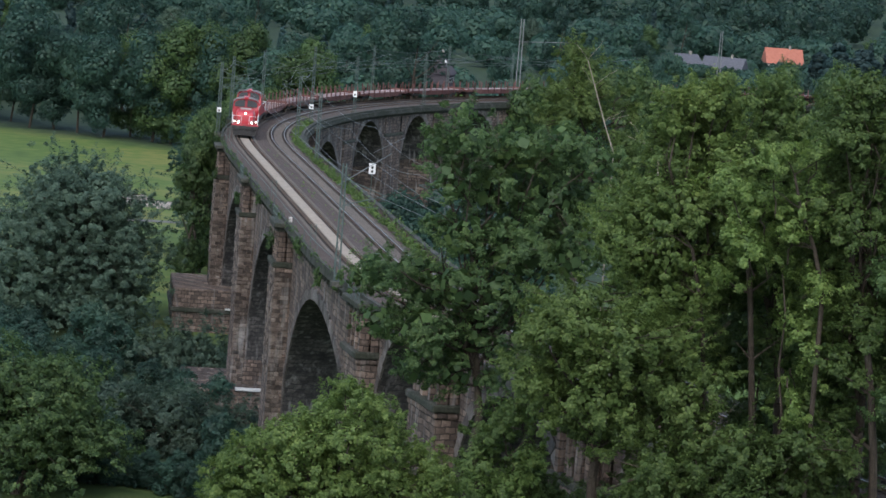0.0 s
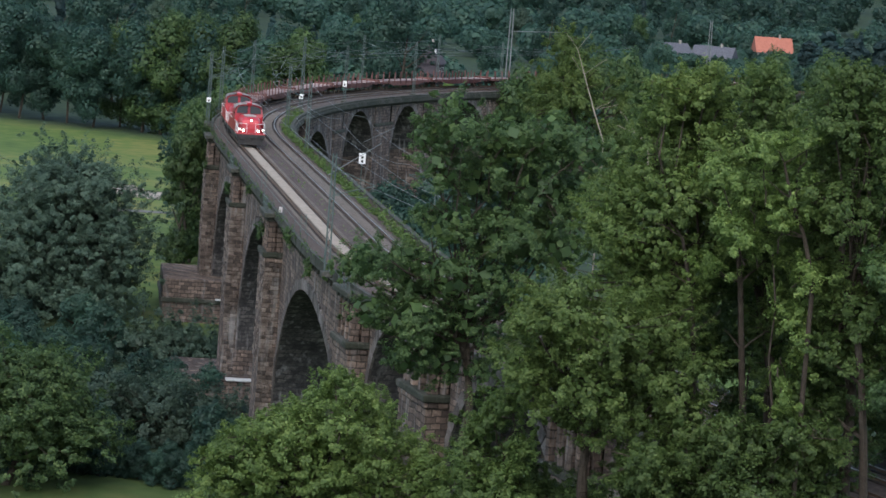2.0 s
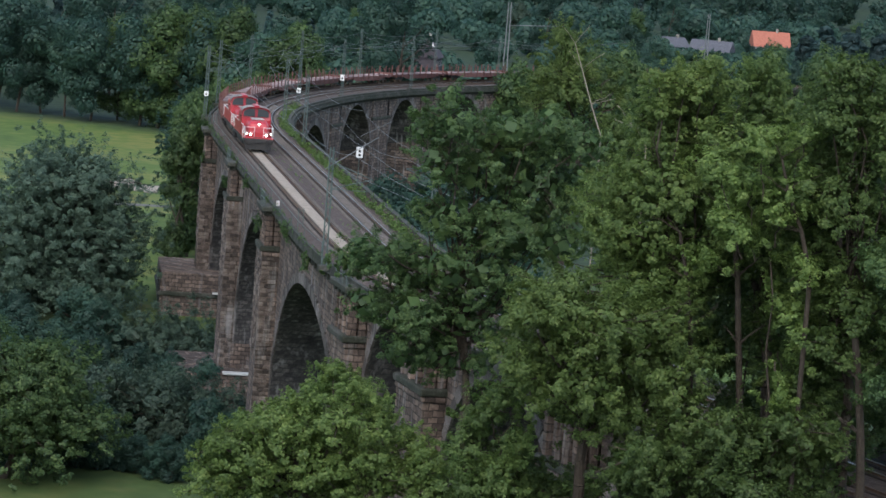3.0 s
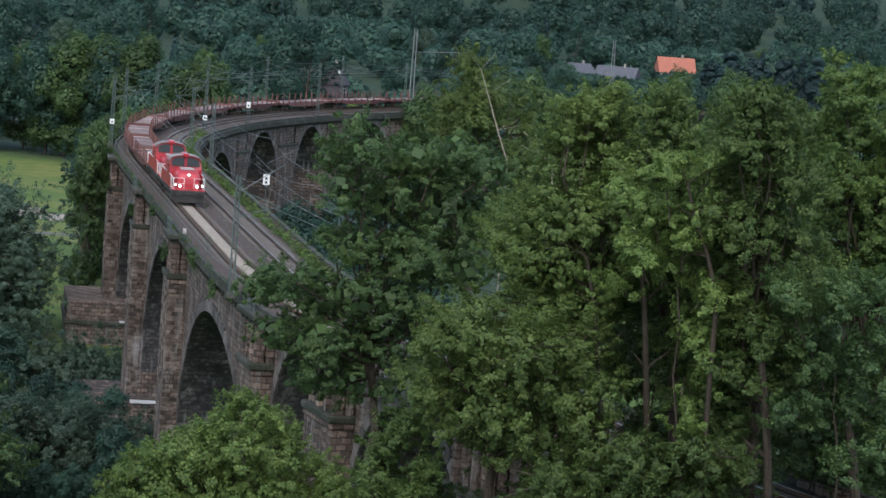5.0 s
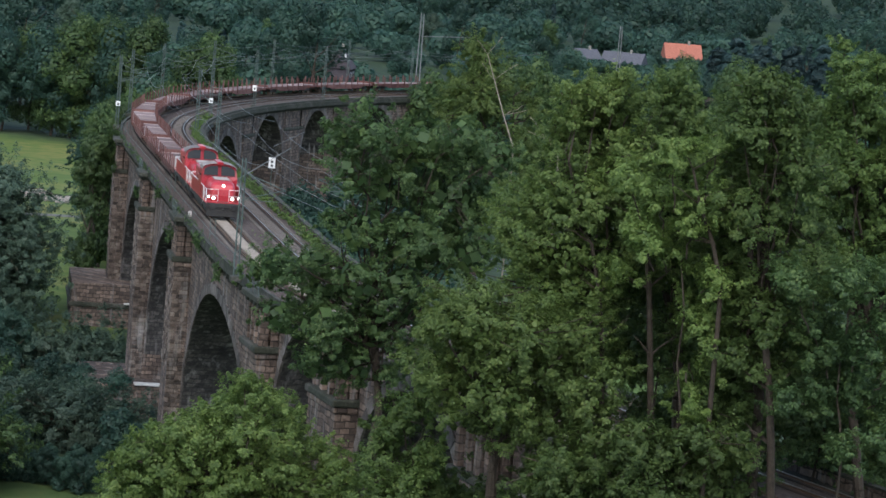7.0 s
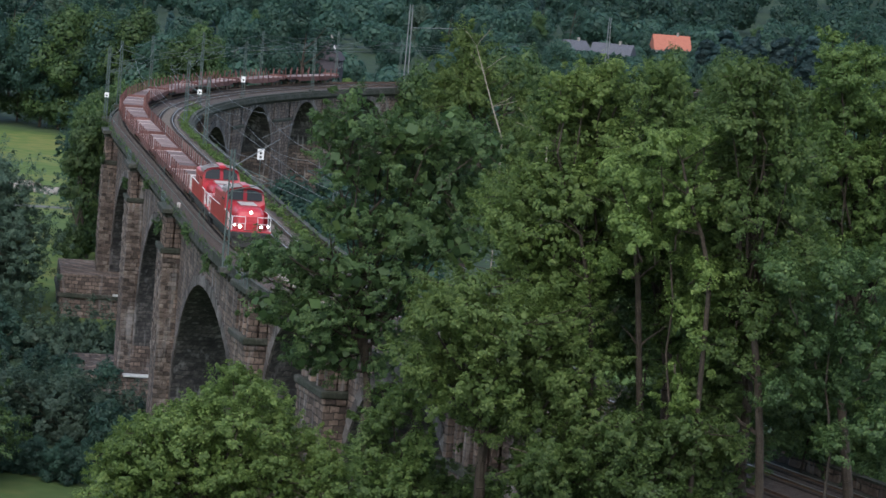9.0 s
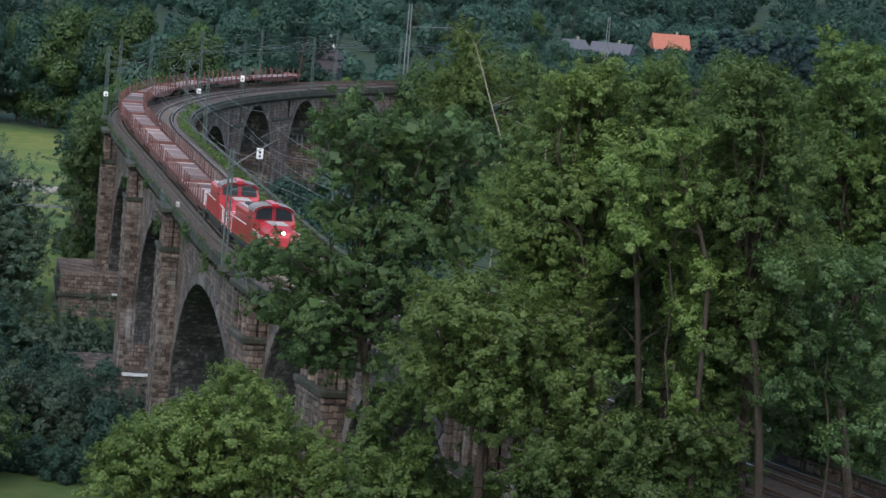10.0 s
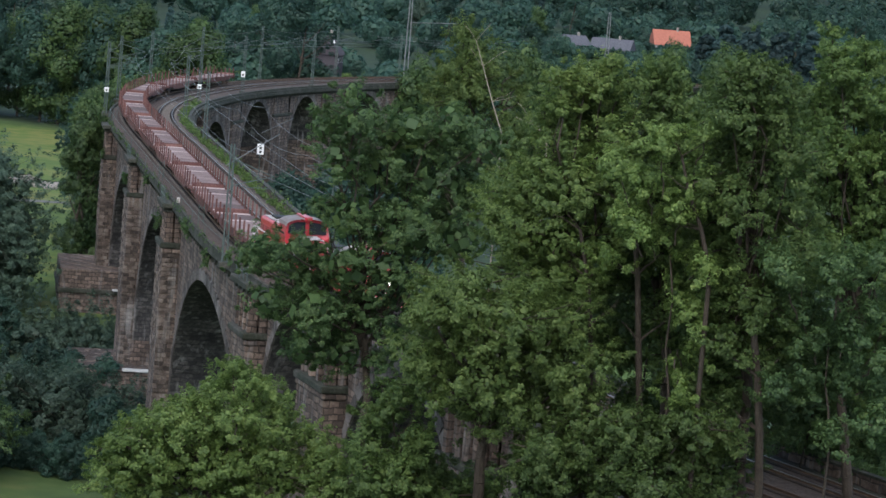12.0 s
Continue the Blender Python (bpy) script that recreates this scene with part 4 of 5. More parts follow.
near_tree("aspen_tree", 24.3, 129.0, LEAF_POPLAR, [(-3.0, 40.7, 0.45), (-2.8, 40.0, 0.65), (-2.7, 39.0, 0.94), (-1.4, 40.1, 0.69), (-0.9, 39.4, 0.84), (-3.6, 37.7, 1.09), (-1.8, 37.7, 1.49), (-0.3, 37.9, 1.09), (0.9, 38.5, 1.24), (-2.7, 35.8, 1.49), (-0.8, 35.6, 1.44), (0.9, 35.9, 1.49), (-2.5, 33.7, 1.54), (-0.4, 33.3, 1.49), (1.4, 33.2, 1.49), (-2.1, 31.5, 1.49), (-0.0, 31.2, 1.39), (-2.8, 30.1, 0.89), (1.7, 30.7, 1.49), (-0.6, 27.7, 0.99), (0.4, 28.6, 0.84), (0.2, 26.5, 1.24), (1.5, 27.1, 1.49), (-1.2, 26.0, 0.99), (0.8, 24.5, 1.19)],
          26, "tall light green tree at the wood's edge")
near_tree("hazel_tree", -5.1, 126.0, LEAF_ASH, [(-3.5, 20.5, 0.82), (-2.2, 21.5, 0.92), (-0.8, 22.2, 1.02), (0.4, 23.0, 0.82), (1.3, 24.0, 0.63), (2.1, 23.2, 1.02), (1.8, 22.2, 1.21), (0.0, 21.3, 1.36), (-1.9, 20.3, 1.36), (-3.8, 19.4, 0.97), (3.0, 21.2, 1.31), (1.1, 19.9, 1.5), (-1.0, 19.1, 1.5), (-3.1, 18.5, 1.21), (3.8, 19.7, 1.41), (5.5, 20.0, 1.21), (3.6, 22.3, 0.78), (2.8, 23.6, 0.58), (5.2, 21.1, 0.87), (6.6, 18.9, 1.45), (1.9, 18.6, 1.45)],
          27, "light green hazel thicket on the slope")
near_tree("field_maple_tree", 3.8, 124.0, LEAF_POPLAR, [(-1.4, 21.9, 1.05), (-0.7, 23.3, 0.91), (-0.0, 24.2, 0.72), (-1.7, 20.9, 1.05), (-0.2, 20.6, 1.29), (0.5, 22.3, 0.86), (1.3, 20.3, 0.95), (2.3, 19.9, 0.91), (3.7, 19.8, 0.95), (0.6, 19.3, 1.43), (-1.6, 19.1, 1.43)],
          28, "spreading bright green field maple")
near_tree("young_maple_tree", 12.8, 120.0, LEAF_POPLAR, [(-3.4, 22.9, 1.29), (-4.0, 21.6, 0.92), (-1.8, 23.6, 1.39), (-2.4, 22.0, 1.39), (-0.5, 23.1, 1.15), (-0.2, 24.4, 1.02), (-0.9, 21.6, 1.39), (1.0, 23.7, 1.34), (0.9, 22.0, 1.39), (2.7, 24.3, 1.29), (2.8, 22.6, 1.39), (4.2, 23.7, 1.06), (4.5, 22.3, 0.92), (4.4, 25.0, 0.78), (-3.0, 20.8, 1.15), (2.0, 21.1, 1.39), (4.1, 21.3, 1.06)],
          29, "bushy green maple low on the slope")
near_tree("undergrowth_hazel", 14.6, 134.0, LEAF_POPLAR, [(-1.5, 29.4, 1.55), (-0.0, 28.2, 1.29), (-0.4, 26.8, 1.03), (-2.0, 26.4, 1.44), (-1.3, 24.9, 0.77), (1.5, 25.9, 1.55), (3.0, 26.6, 1.55), (-2.2, 22.7, 1.55), (1.5, 23.0, 1.19), (-0.0, 22.4, 1.03), (3.0, 23.7, 1.55), (4.5, 24.3, 1.29), (-0.7, 33.1, 1.55), (-0.6, 31.0, 1.55), (1.9, 35.4, 1.55), (2.1, 33.3, 1.55), (2.6, 31.0, 1.55), (2.8, 28.9, 1.55)],
          60, "dense green undergrowth of hazel between the trunks", trunk_r=0.1)
near_tree("shade_elder", 23.9, 138.0, LEAF_MAPLE, [(-2.0, 28.3, 1.59), (-0.8, 27.0, 1.17), (-2.2, 25.0, 1.59), (-3.1, 23.3, 1.17), (-1.5, 22.8, 1.33), (-0.0, 25.1, 1.43), (0.2, 23.0, 1.59), (2.0, 23.7, 1.59), (-1.3, 21.2, 0.96), (0.6, 21.4, 1.33), (2.5, 21.2, 1.59), (3.8, 22.2, 1.86), (-1.5, 31.5, 1.59), (-2.0, 34.2, 1.59), (0.7, 29.0, 1.43), (3.3, 27.6, 1.86), (-2.2, 36.1, 1.33), (-3.7, 29.2, 1.59), (3.2, 19.6, 1.33), (-3.2, 21.1, 0.9)],
          61, "dark green elder growth in the shade of the poplars", trunk_r=0.1)
near_tree("young_poplar_tree", 21.2, 118.0, LEAF_MAPLE, [(0.1, 29.1, 1.0), (-1.2, 28.3, 0.91), (0.8, 29.8, 0.82), (0.4, 27.0, 1.14), (-1.2, 26.6, 1.0), (-2.7, 26.5, 0.82), (1.5, 28.0, 0.91), (1.5, 25.4, 1.14), (-1.9, 29.6, 0.82), (-2.9, 31.4, 1.0), (-0.7, 31.6, 1.0), (1.1, 31.9, 1.0), (-0.3, 24.8, 0.82)],
          70, "young dark green poplar in front of the older trunks", trunk_r=0.08)
near_tree("young_ash_tree", 14.3, 121.0, LEAF_ASH, [(-2.0, 32.4, 1.07), (-1.3, 34.2, 1.02), (-1.0, 31.8, 0.84), (-2.7, 34.8, 0.93), (-0.0, 33.1, 0.93), (-1.1, 36.1, 0.93), (1.1, 28.9, 1.02), (1.1, 31.0, 0.93), (1.6, 27.0, 0.93), (0.6, 25.5, 0.7), (-2.6, 30.7, 0.79), (0.7, 34.3, 0.93), (0.9, 36.5, 0.79)],
          71, "young yellow-green ash with thin leafy boughs", trunk_r=0.08)
near_tree("thicket_tree", 27.7, 165.0, LEAF_MAPLE, [(-6.0, 21.8, 3.0), (-2.3, 20.5, 3.2), (1.4, 22.4, 3.4), (4.2, 20.0, 3.5), (-0.5, 18.5, 2.0), (-3.9, 17.1, 2.5), (-7.3, 19.1, 2.5), (4.4, 17.5, 1.9), (-1.8, 15.3, 2.0), (2.2, 17.0, 1.6), (3.7, 15.4, 1.5), (0.8, 15.2, 1.3), (4.6, 22.7, 2.7)],
          45, "dark green thicket of young trees on the slope", 0.2, 5.0, 50, 2.5, 1.3)
near_tree("river_willow_tree", -38.3, 318.0, LEAF_WILLOW, [(-3.4, 13.0, 5.0), (1.1, 13.7, 4.0), (-6.2, 8.4, 5.8), (0.3, 8.6, 6.1), (3.4, 7.9, 4.0), (-3.5, 2.1, 6.4), (2.3, 2.0, 4.9), (-8.3, 2.0, 5.2)],
          48, "big round grey-green willow on the river bank", 0.25, 4.4, 66, 2.5, 1.9, 0.4)
near_tree("alder_tree", -33.7, 238.0, LEAF_MAPLE, [(-0.2, 4.6, 4.2), (3.3, 5.1, 3.3), (1.4, 0.6, 4.8), (5.8, 1.1, 3.0), (-2.8, 1.1, 4.5), (-4.5, 6.6, 3.4)],
          49, "dense dark green alder beside the meadow", 0.25, 4.4, 66, 2.5, 1.9, 0.4)
near_tree("sallow_tree", -28.8, 303.0, LEAF_WILLOW, [(-0.4, -2.0, 4.0), (4.0, -1.4, 3.5), (-3.0, -4.9, 3.2), (1.8, -4.3, 3.2), (6.2, -1.9, 2.5)],
          50, "grey-green sallow bush at the foot of a pier", 0.25, 4.4, 66, 2.5, 1.9, 0.4)
near_tree("bank_willow_tree", -23.4, 262.0, LEAF_WILLOW, [(-2.9, -0.8, 3.0), (0.8, -1.3, 3.5), (5.3, -1.4, 2.9), (-4.7, 0.9, 2.2), (3.3, -3.6, 3.0)],
          51, "low grey-green willow bush on the bank", 0.25, 4.4, 66, 2.5, 1.9, 0.4)
near_tree("lime_tree", -31.5, 388.0, LEAF_WOOD, [(-0.2, 17.1, 3.1), (-1.8, 12.8, 2.9), (0.1, 9.2, 3.5), (-1.3, 5.0, 2.8), (1.2, 12.8, 3.6)],
          52, "tall dark lime tree behind the viaduct", 0.25, 4.4, 66, 2.5, 1.9, 0.4)


BARE = [
    ("slim_ash_tree", "slim grey ash trunk standing clear of the foliage", [(13.7, 123.5, 24.2), (13.4, 123.5, 27.1), (13.1, 123.5, 30.0), (12.7, 123.5, 32.4)], 0.17, 0.1, BARK),
    ("slim_ash_tree", "slim grey ash trunk standing clear of the foliage", [(11.5, 123.5, 25.5), (11.3, 123.5, 27.7), (11.0, 123.5, 29.6), (10.5, 123.5, 31.7)], 0.13, 0.07, BARK),
    ("slim_ash_tree", "dark slender leaning ash trunk among leaves", [(15.7, 120.0, 30.6), (15.2, 120.0, 32.4), (14.5, 120.0, 34.0), (14.1, 120.0, 35.4)], 0.12, 0.05, BARK),
    ("dead_tree", "bare dead tree with pale forked branches", [(9.3, 168.0, 32.5), (8.6, 168.0, 34.3), (7.9, 168.0, 36.3), (7.4, 168.0, 37.7)], 0.055, 0.018, DEADWOOD),
    ("dead_tree", "bare dead tree with pale forked branches", [(11.8, 166.0, 32.2), (11.2, 166.0, 33.2), (10.9, 166.0, 33.4)], 0.06, 0.03, DEADWOOD),
    ("poplar_trunk_tree", "thick brown trunk in the shade", [(18.5, 119.5, 22.0), (18.3, 119.5, 24.3), (18.0, 119.5, 26.6), (17.6, 119.5, 28.9)], 0.2, 0.14, BARK),
]
for nm, lab, pts, r0, r1, mat in BARE:
    x, y, z = pts[0]
    z0 = ground_at(x, y) - 0.3
    t = thing(nm, pose(x, y, z0), lab, "tree")
    way = [Vector((0, 0, 0))] + [Vector((a - x, b - y, c - z0)) for a, b, c in pts]
    bm = bmesh.new()
    n = len(way) - 1
    for i in range(n):
        add_rod(bm, way[i], way[i + 1], r0 + (r1 - r0) * i / n, r0 + (r1 - r0) * (i + 1) / n, 8)
    part("trunk", bm, mat, t)
    rng = np.random.default_rng(int(abs(x) * 10))
    for i in range(2, n + 1):
        for _ in range(2):
            side = Vector((rng.choice([-1, 1]) * rng.uniform(0.6, 1.4), rng.uniform(-0.6, 0.3), rng.uniform(0.3, 1.2)))
            bm = bmesh.new()
            bough(bm, way[i], way[i] + side, r1 * 0.6, 0.012, rng, 3, 5)
            part("branch", bm, mat, t)


def far_tree(name, seed, leaf, height, width, conifer=False, fine=1.0):
    """A template tree for the woods, its foot at the origin."""
    rng = np.random.default_rng(seed)
    t = thing(name, pose(0, 0, 0), "", "")
    bm = bmesh.new()
    bough(bm, (0, 0, -0.6), (rng.uniform(-0.5, 0.5), 0, height * 0.75), 0.32, 0.1, rng, 3, 6)
    for _ in range(5):
        a = rng.uniform(0, 6.28)
        z = height * rng.uniform(0.3, 0.6)
        bough(bm, (0, 0, z), (math.cos(a) * width * 0.35, math.sin(a) * width * 0.35, z + height * 0.2), 0.13, 0.04, rng, 2, 5)
    part("trunk", bm, BARK, t)
    centres, radii = [], []
    lobes = []
    for _ in range(20):
        z = rng.uniform(0.14, 0.97)
        spread = (1.02 - z) * 0.9 if conifer else math.sin(math.pi * min(1, 0.12 + z * 0.86)) ** 0.6
        a, f = rng.uniform(0, 6.28), rng.random() ** 0.5 * 0.75
        lobes.append((Vector((math.cos(a) * width / 2 * spread * f, math.sin(a) * width / 2 * spread * f, z * height)), width * rng.uniform(0.14, 0.24) * (0.6 if conifer else 1)))
    cores = []
    for p, r in lobes:
        for _ in range(int(14 * fine ** 0.5)):
            d = Vector(rng.normal(size=3)).normalized()
            centres.append(p + d * r * rng.uniform(0.6, 1.05) * (1 if not conifer else 0.8)), radii.append(r * 0.45), cores.append(p)
    v, k = leaf_cloud(rng, centres, radii, cores, int(len(centres) * (20 if height > 8 else 16) * fine), (0.52 if height > 8 else 0.3) / fine ** 0.6, 0.3, 0.9)
    inner, ki = shells(rng, [p for p, _ in lobes], [r * 0.82 for _, r in lobes], 260)
    put("crown", leaf_mesh("crown", np.concatenate([v, inner]), k + ki, leaf), t)
    return t


KINDS = [("oak_tree", 1, LEAF_WOOD, 20, 15, False, "round-headed green oak of the far wood"), ("beech_tree", 2, LEAF_WOOD, 24, 14, False, "tall dark green beech of the far wood"),
         ("linden_tree", 3, LEAF_MAPLE, 18, 13, False, "full green linden in the far wood"), ("birch_tree", 4, LEAF_POPLAR, 15, 10, False, "lighter yellow-green birch in the far wood"),
         ("spruce_tree", 5, LEAF_CONIFER, 21, 9, True, "spruce in the far wood, its green blued for haze"), ("bush", 6, LEAF_POPLAR, 5, 6.5, False, "rounded green bush among the scrub"),
         ("hornbeam_tree", 9, LEAF_WOOD, 24, 17, False, "tall full-crowned tree at the edge of the wood"), ("elm_tree", 11, LEAF_MAPLE, 21, 15, False, "broad green elm at the edge of the wood"),
         ("poplar_tree", 12, LEAF_MAPLE, 20, 8, False, "narrow dark green tree beside the viaduct"),
         ("shrub", 8, LEAF_WOOD, 6, 6, False, "dark green shrub under the viaduct"),
         ("willow_tree", 7, LEAF_WILLOW, 14, 13, False, "grey-green willow in the far wood")]
TEMPLATES = {}
for nm, seed, leaf, hgt, wid, con, lab in KINDS:
    TEMPLATES[nm] = tagged(far_tree(nm, seed, leaf, hgt, wid, con, 2.2 if nm in ("hornbeam_tree", "elm_tree", "poplar_tree") else 0.8), lab, "bush" if nm in ("bush", "shrub") else "tree", "trees of the valley")
USED = set()


def plant(nm, x, y, size=1.0, rng=random, slim=1.0):
    t = TEMPLATES[nm]
    m = pose(x, y, ground_at(x, y), 0, 0, rng.uniform(0, 360))
    if nm not in USED:
        USED.add(nm)
        t.matrix_basis = m
    else:
        t = copy_thing(t, m)
    w = size * slim * rng.uniform(0.92, 1.1)
    t.scale = (w, w, size)
    return t


wood = random.Random(7)
CLEAR = [(112, 1010, 30), (88, 985, 26), (-3, 700, 18)]


def wide(y):
    return y * 0.165


# a dark stand of spruce above the gardens
for k in range(16):
    plant("spruce_tree", 71 + k * 1.8 + wood.uniform(-1, 1), 585 + wood.uniform(-12, 14), wood.uniform(1.15, 1.45), wood, 1.25)
# the edge of the wood beyond the meadow, with a hedge at its foot
for k in range(22):
    x = -130 + k * 5.0 + wood.uniform(-1.5, 1.5)
    y = 592 - (x + 95) * 0.8 + wood.uniform(0, 14)
    plant(wood.choice(["hornbeam_tree", "hornbeam_tree", "elm_tree"]), x, y + 8, wood.uniform(0.85, 1.15), wood)
for k in range(24):
    x = -150 + k * 6 + wood.uniform(-3, 3)
    plant(wood.choice(["oak_tree", "beech_tree", "spruce_tree"]), x, 650 + wood.uniform(0, 60), wood.uniform(0.95, 1.2), wood)
# scrub and gardens behind the curve
for k in range(36):
    x = -34 + k * 4.0 + wood.uniform(-2, 2)
    plant(wood.choice(["bush", "birch_tree", "linden_tree", "bush"]), x, 490 + wood.uniform(0, 60) + max(0, x) * 0.9, wood.uniform(0.5, 0.75), wood)
for k in range(46):
    y = wood.uniform(580, 860)
    x = wood.uniform(-0.05 * y, wide(y) + 30)
    if all(math.hypot(x - a, y - b) > r for a, b, r in CLEAR) and not abs(x + 4) < 13:
        plant(wood.choice(["oak_tree", "linden_tree", "birch_tree", "willow_tree"]), x, y, wood.uniform(0.45, 0.72), wood)
for k in range(50):
    y = wood.uniform(860, 1120)
    x = wood.uniform(-wide(y) - 10, wide(y) + 50)
    if all(math.hypot(x - a, y - b) > r for a, b, r in CLEAR) and not (65 < x < 125 and y < 1000):
        plant(wood.choice(["oak_tree", "linden_tree", "beech_tree", "willow_tree", "spruce_tree"]), x, y, wood.uniform(0.6, 0.9), wood)
# growth on the outside of the curve and in its hollow
for s, off, size in ((186, 5.6, 1.1), (192, 5.8, 1.16), (198, 5.8, 1.17), (205, 6, 1.19), (212, 6, 1.19), (219, 6.2, 1.2), (227, 6.5, 1.2), (236, 7, 1.2), (180, 5.4, 1.04)):
    p = on(s, off)
    plant("poplar_tree", p.x, p.y, size * 0.92, wood, 0.75)
for k in range(26):
    p = on(wood.uniform(120, 285), wood.uniform(-34, -11))
    plant("shrub", p.x, p.y, wood.uniform(1.0, 1.9), wood)
for k in range(10):
    plant("shrub", -36 + k * 2.4, 250 + wood.uniform(-1.5, 1.5), wood.uniform(0.35, 0.5), wood)
for k in range(16):
    plant("shrub", wood.uniform(-46, -14), wood.uniform(246, 300), wood.uniform(0.6, 0.95), wood)


for k in range(18):
    plant("shrub", wood.uniform(-56, -30), wood.uniform(278, 308), wood.uniform(0.7, 1.0), wood)
for k in range(14):
    plant("shrub", -42 + k * 1.7, 244 + wood.uniform(-2, 2), wood.uniform(0.4, 0.6), wood)


def far_wood(name, y0, y1, count, seed, leaf, label, tall=(13, 24), left=1.0):
    """The closed wood on the hillside, one sheet of crowns."""
    rng = np.random.default_rng(seed)
    centres, radii, cores, boughs, thick = [], [], [], [], []
    for _ in range(count):
        y = rng.uniform(y0, y1)
        x = rng.uniform((-wide(y) - 40) * left, wide(y) * 1.35 + 60)
        if any(math.hypot(x - a, y - b) < 12 for a, b in ((110, 1000), (88, 972), (76, 985), (-4.4, 800), (18, 850))):
            continue
        h, w = rng.uniform(*tall), rng.uniform(4.5, 8.5)
        if (700 < y < 1005 and 0.06 * y < x < 0.125 * y) or (600 < y < 800 and abs(x + 5) < 13):
            h, w = rng.uniform(2.5, 5.0), rng.uniform(3.0, 5.0)
        z = ground_at(x, y)
        for _ in range(34):
            d = rng.normal(size=3)
            d /= np.linalg.norm(d)
            d[1] = -abs(d[1]) * 0.9
            f = rng.uniform(0.75, 1.08)
            centres.append((x + d[0] * w * f, y + d[1] * w * f, z + h * 0.58 + d[2] * h * 0.42 * f))
            radii.append(w * 0.24), cores.append((x, y, z + h * 0.5))
            if len(centres) % 6 == 0:
                boughs.append((x + d[0] * w * 0.45, y + d[1] * w * 0.45, z + h * 0.55 + d[2] * h * 0.25)), thick.append(w * 0.5)
    v, k = leaf_cloud(rng, centres, radii, cores, len(centres) * 8, 0.85, 0.3, 1.15)
    inner, ki = shells(rng, boughs, thick, 80)
    ob = put(name, leaf_mesh(name, np.concatenate([v, inner]), k + ki, leaf))
    tagged(ob, label, "forest", kind="stuff")


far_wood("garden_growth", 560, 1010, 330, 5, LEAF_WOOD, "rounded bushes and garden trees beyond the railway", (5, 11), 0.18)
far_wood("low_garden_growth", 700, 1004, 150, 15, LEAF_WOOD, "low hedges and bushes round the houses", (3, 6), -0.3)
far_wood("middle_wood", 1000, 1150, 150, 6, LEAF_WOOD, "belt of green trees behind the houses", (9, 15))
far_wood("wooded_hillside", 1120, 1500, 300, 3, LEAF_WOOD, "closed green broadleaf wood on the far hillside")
far_wood("upper_wood", 1500, 2500, 460, 4, LEAF_CONIFER, "wood high on the far hillside, its green blued for haze")


# ---- grass and ivy on the viaduct ----
def tuft(name, spots, size, leaf, label, category, seed, per=60, kind=""):
    rng = np.random.default_rng(seed)
    centres = [p for p, _ in spots]
    v, k = leaf_cloud(rng, centres, [r for _, r in spots], [p - Vector((0, 0, r)) for p, r in spots], len(spots) * per, size)
    tagged(put(name, leaf_mesh(name, v, k, leaf)), label, category, kind=kind)


verge = random.Random(12)
tuft("verge_grass", [(on(verge.uniform(40, 205), verge.uniform(-6.65, -5.7), 19.75), verge.uniform(0.15, 0.5)) for _ in range(420)], 0.2, LEAF_POPLAR, "yellow-green weeds along the inner track", "weeds", 1, 26, "stuff")
tuft("track_weeds", [(on(verge.uniform(40, 150), verge.uniform(-2.4, -1.6), 19.75), verge.uniform(0.06, 0.16)) for _ in range(60)], 0.12, LEAF_POPLAR, "sparse weeds between the two tracks", "weeds", 2, 14, "stuff")
for s, off, z, r in ((79.5, 3.25, 17.6, 0.55), (60, 2.7, 18.9, 0.6), (162, 3.2, 19.7, 0.5), (120, 3.2, 17.2, 0.4), (101, 2.7, 19.0, 0.35), (156, 3.3, 16.4, 0.3), (46, 2.6, 18.6, 0.5)):
    spots = [(on(s + verge.uniform(-r, r) * 2, off + verge.uniform(-0.1, 0.25), z + verge.uniform(-1.3, 0.9) * r), r * verge.uniform(0.4, 0.8)) for _ in range(9)]
    tuft("ivy", spots, 0.16, LEAF_MAPLE, "green ivy growing from the viaduct masonry", "ivy", int(s))

tuft("moss", [(on(verge.uniform(36, 168), verge.uniform(2.35, 2.75), verge.uniform(19.45, 19.8)), verge.uniform(0.06, 0.22)) for _ in range(200)], 0.12, LEAF_MAPLE, "dull green moss and weeds on the outer kerb", "weeds", 3, 22, "stuff")

# ---- sidings, path and rubble on the valley floor ----
siding = thing("siding_track", pose(45.4, 276.7, -3.9, 0, 0, -166.6), "rusty siding track on the valley floor", "railway track")
part("ballast", box_bm(-2.2, 2.2, -40, 40, -0.4, 0.1, bevel=0.1), BALLAST, siding)
for x in (-0.75, 0.75):
    part("rail", box_bm(x - 0.04, x + 0.04, -40, 40, 0.15, 0.31), POLISHED, siding)
sleeper_mesh = mesh_of("sleeper", *box_data(-1.3, 1.3, -0.13, 0.13, 0.0, 0.18), SLEEPER)
for k in range(100):
    put("sleeper", sleeper_mesh, siding, pose(0, -39.6 + k * 0.8, 0.06))


def strip(name, pts, half, mat, label, category):
    verts, faces = [], []
    for i, (x, y) in enumerate(pts):
        x0, y0 = pts[max(i - 1, 0)]
        x1, y1 = pts[min(i + 1, len(pts) - 1)]
        n = Vector((-(y1 - y0), x1 - x0)).normalized() * half
        for s in (-1, 1):
            verts.append((x + s * n.x, y + s * n.y, ground_at(x + s * n.x, y + s * n.y) + 0.06))
    faces = [(2 * i, 2 * i + 1, 2 * i + 3, 2 * i + 2) for i in range(len(pts) - 1)]
    tagged(put(name, mesh_of(name, verts, faces, mat)), label, category, kind="structure")


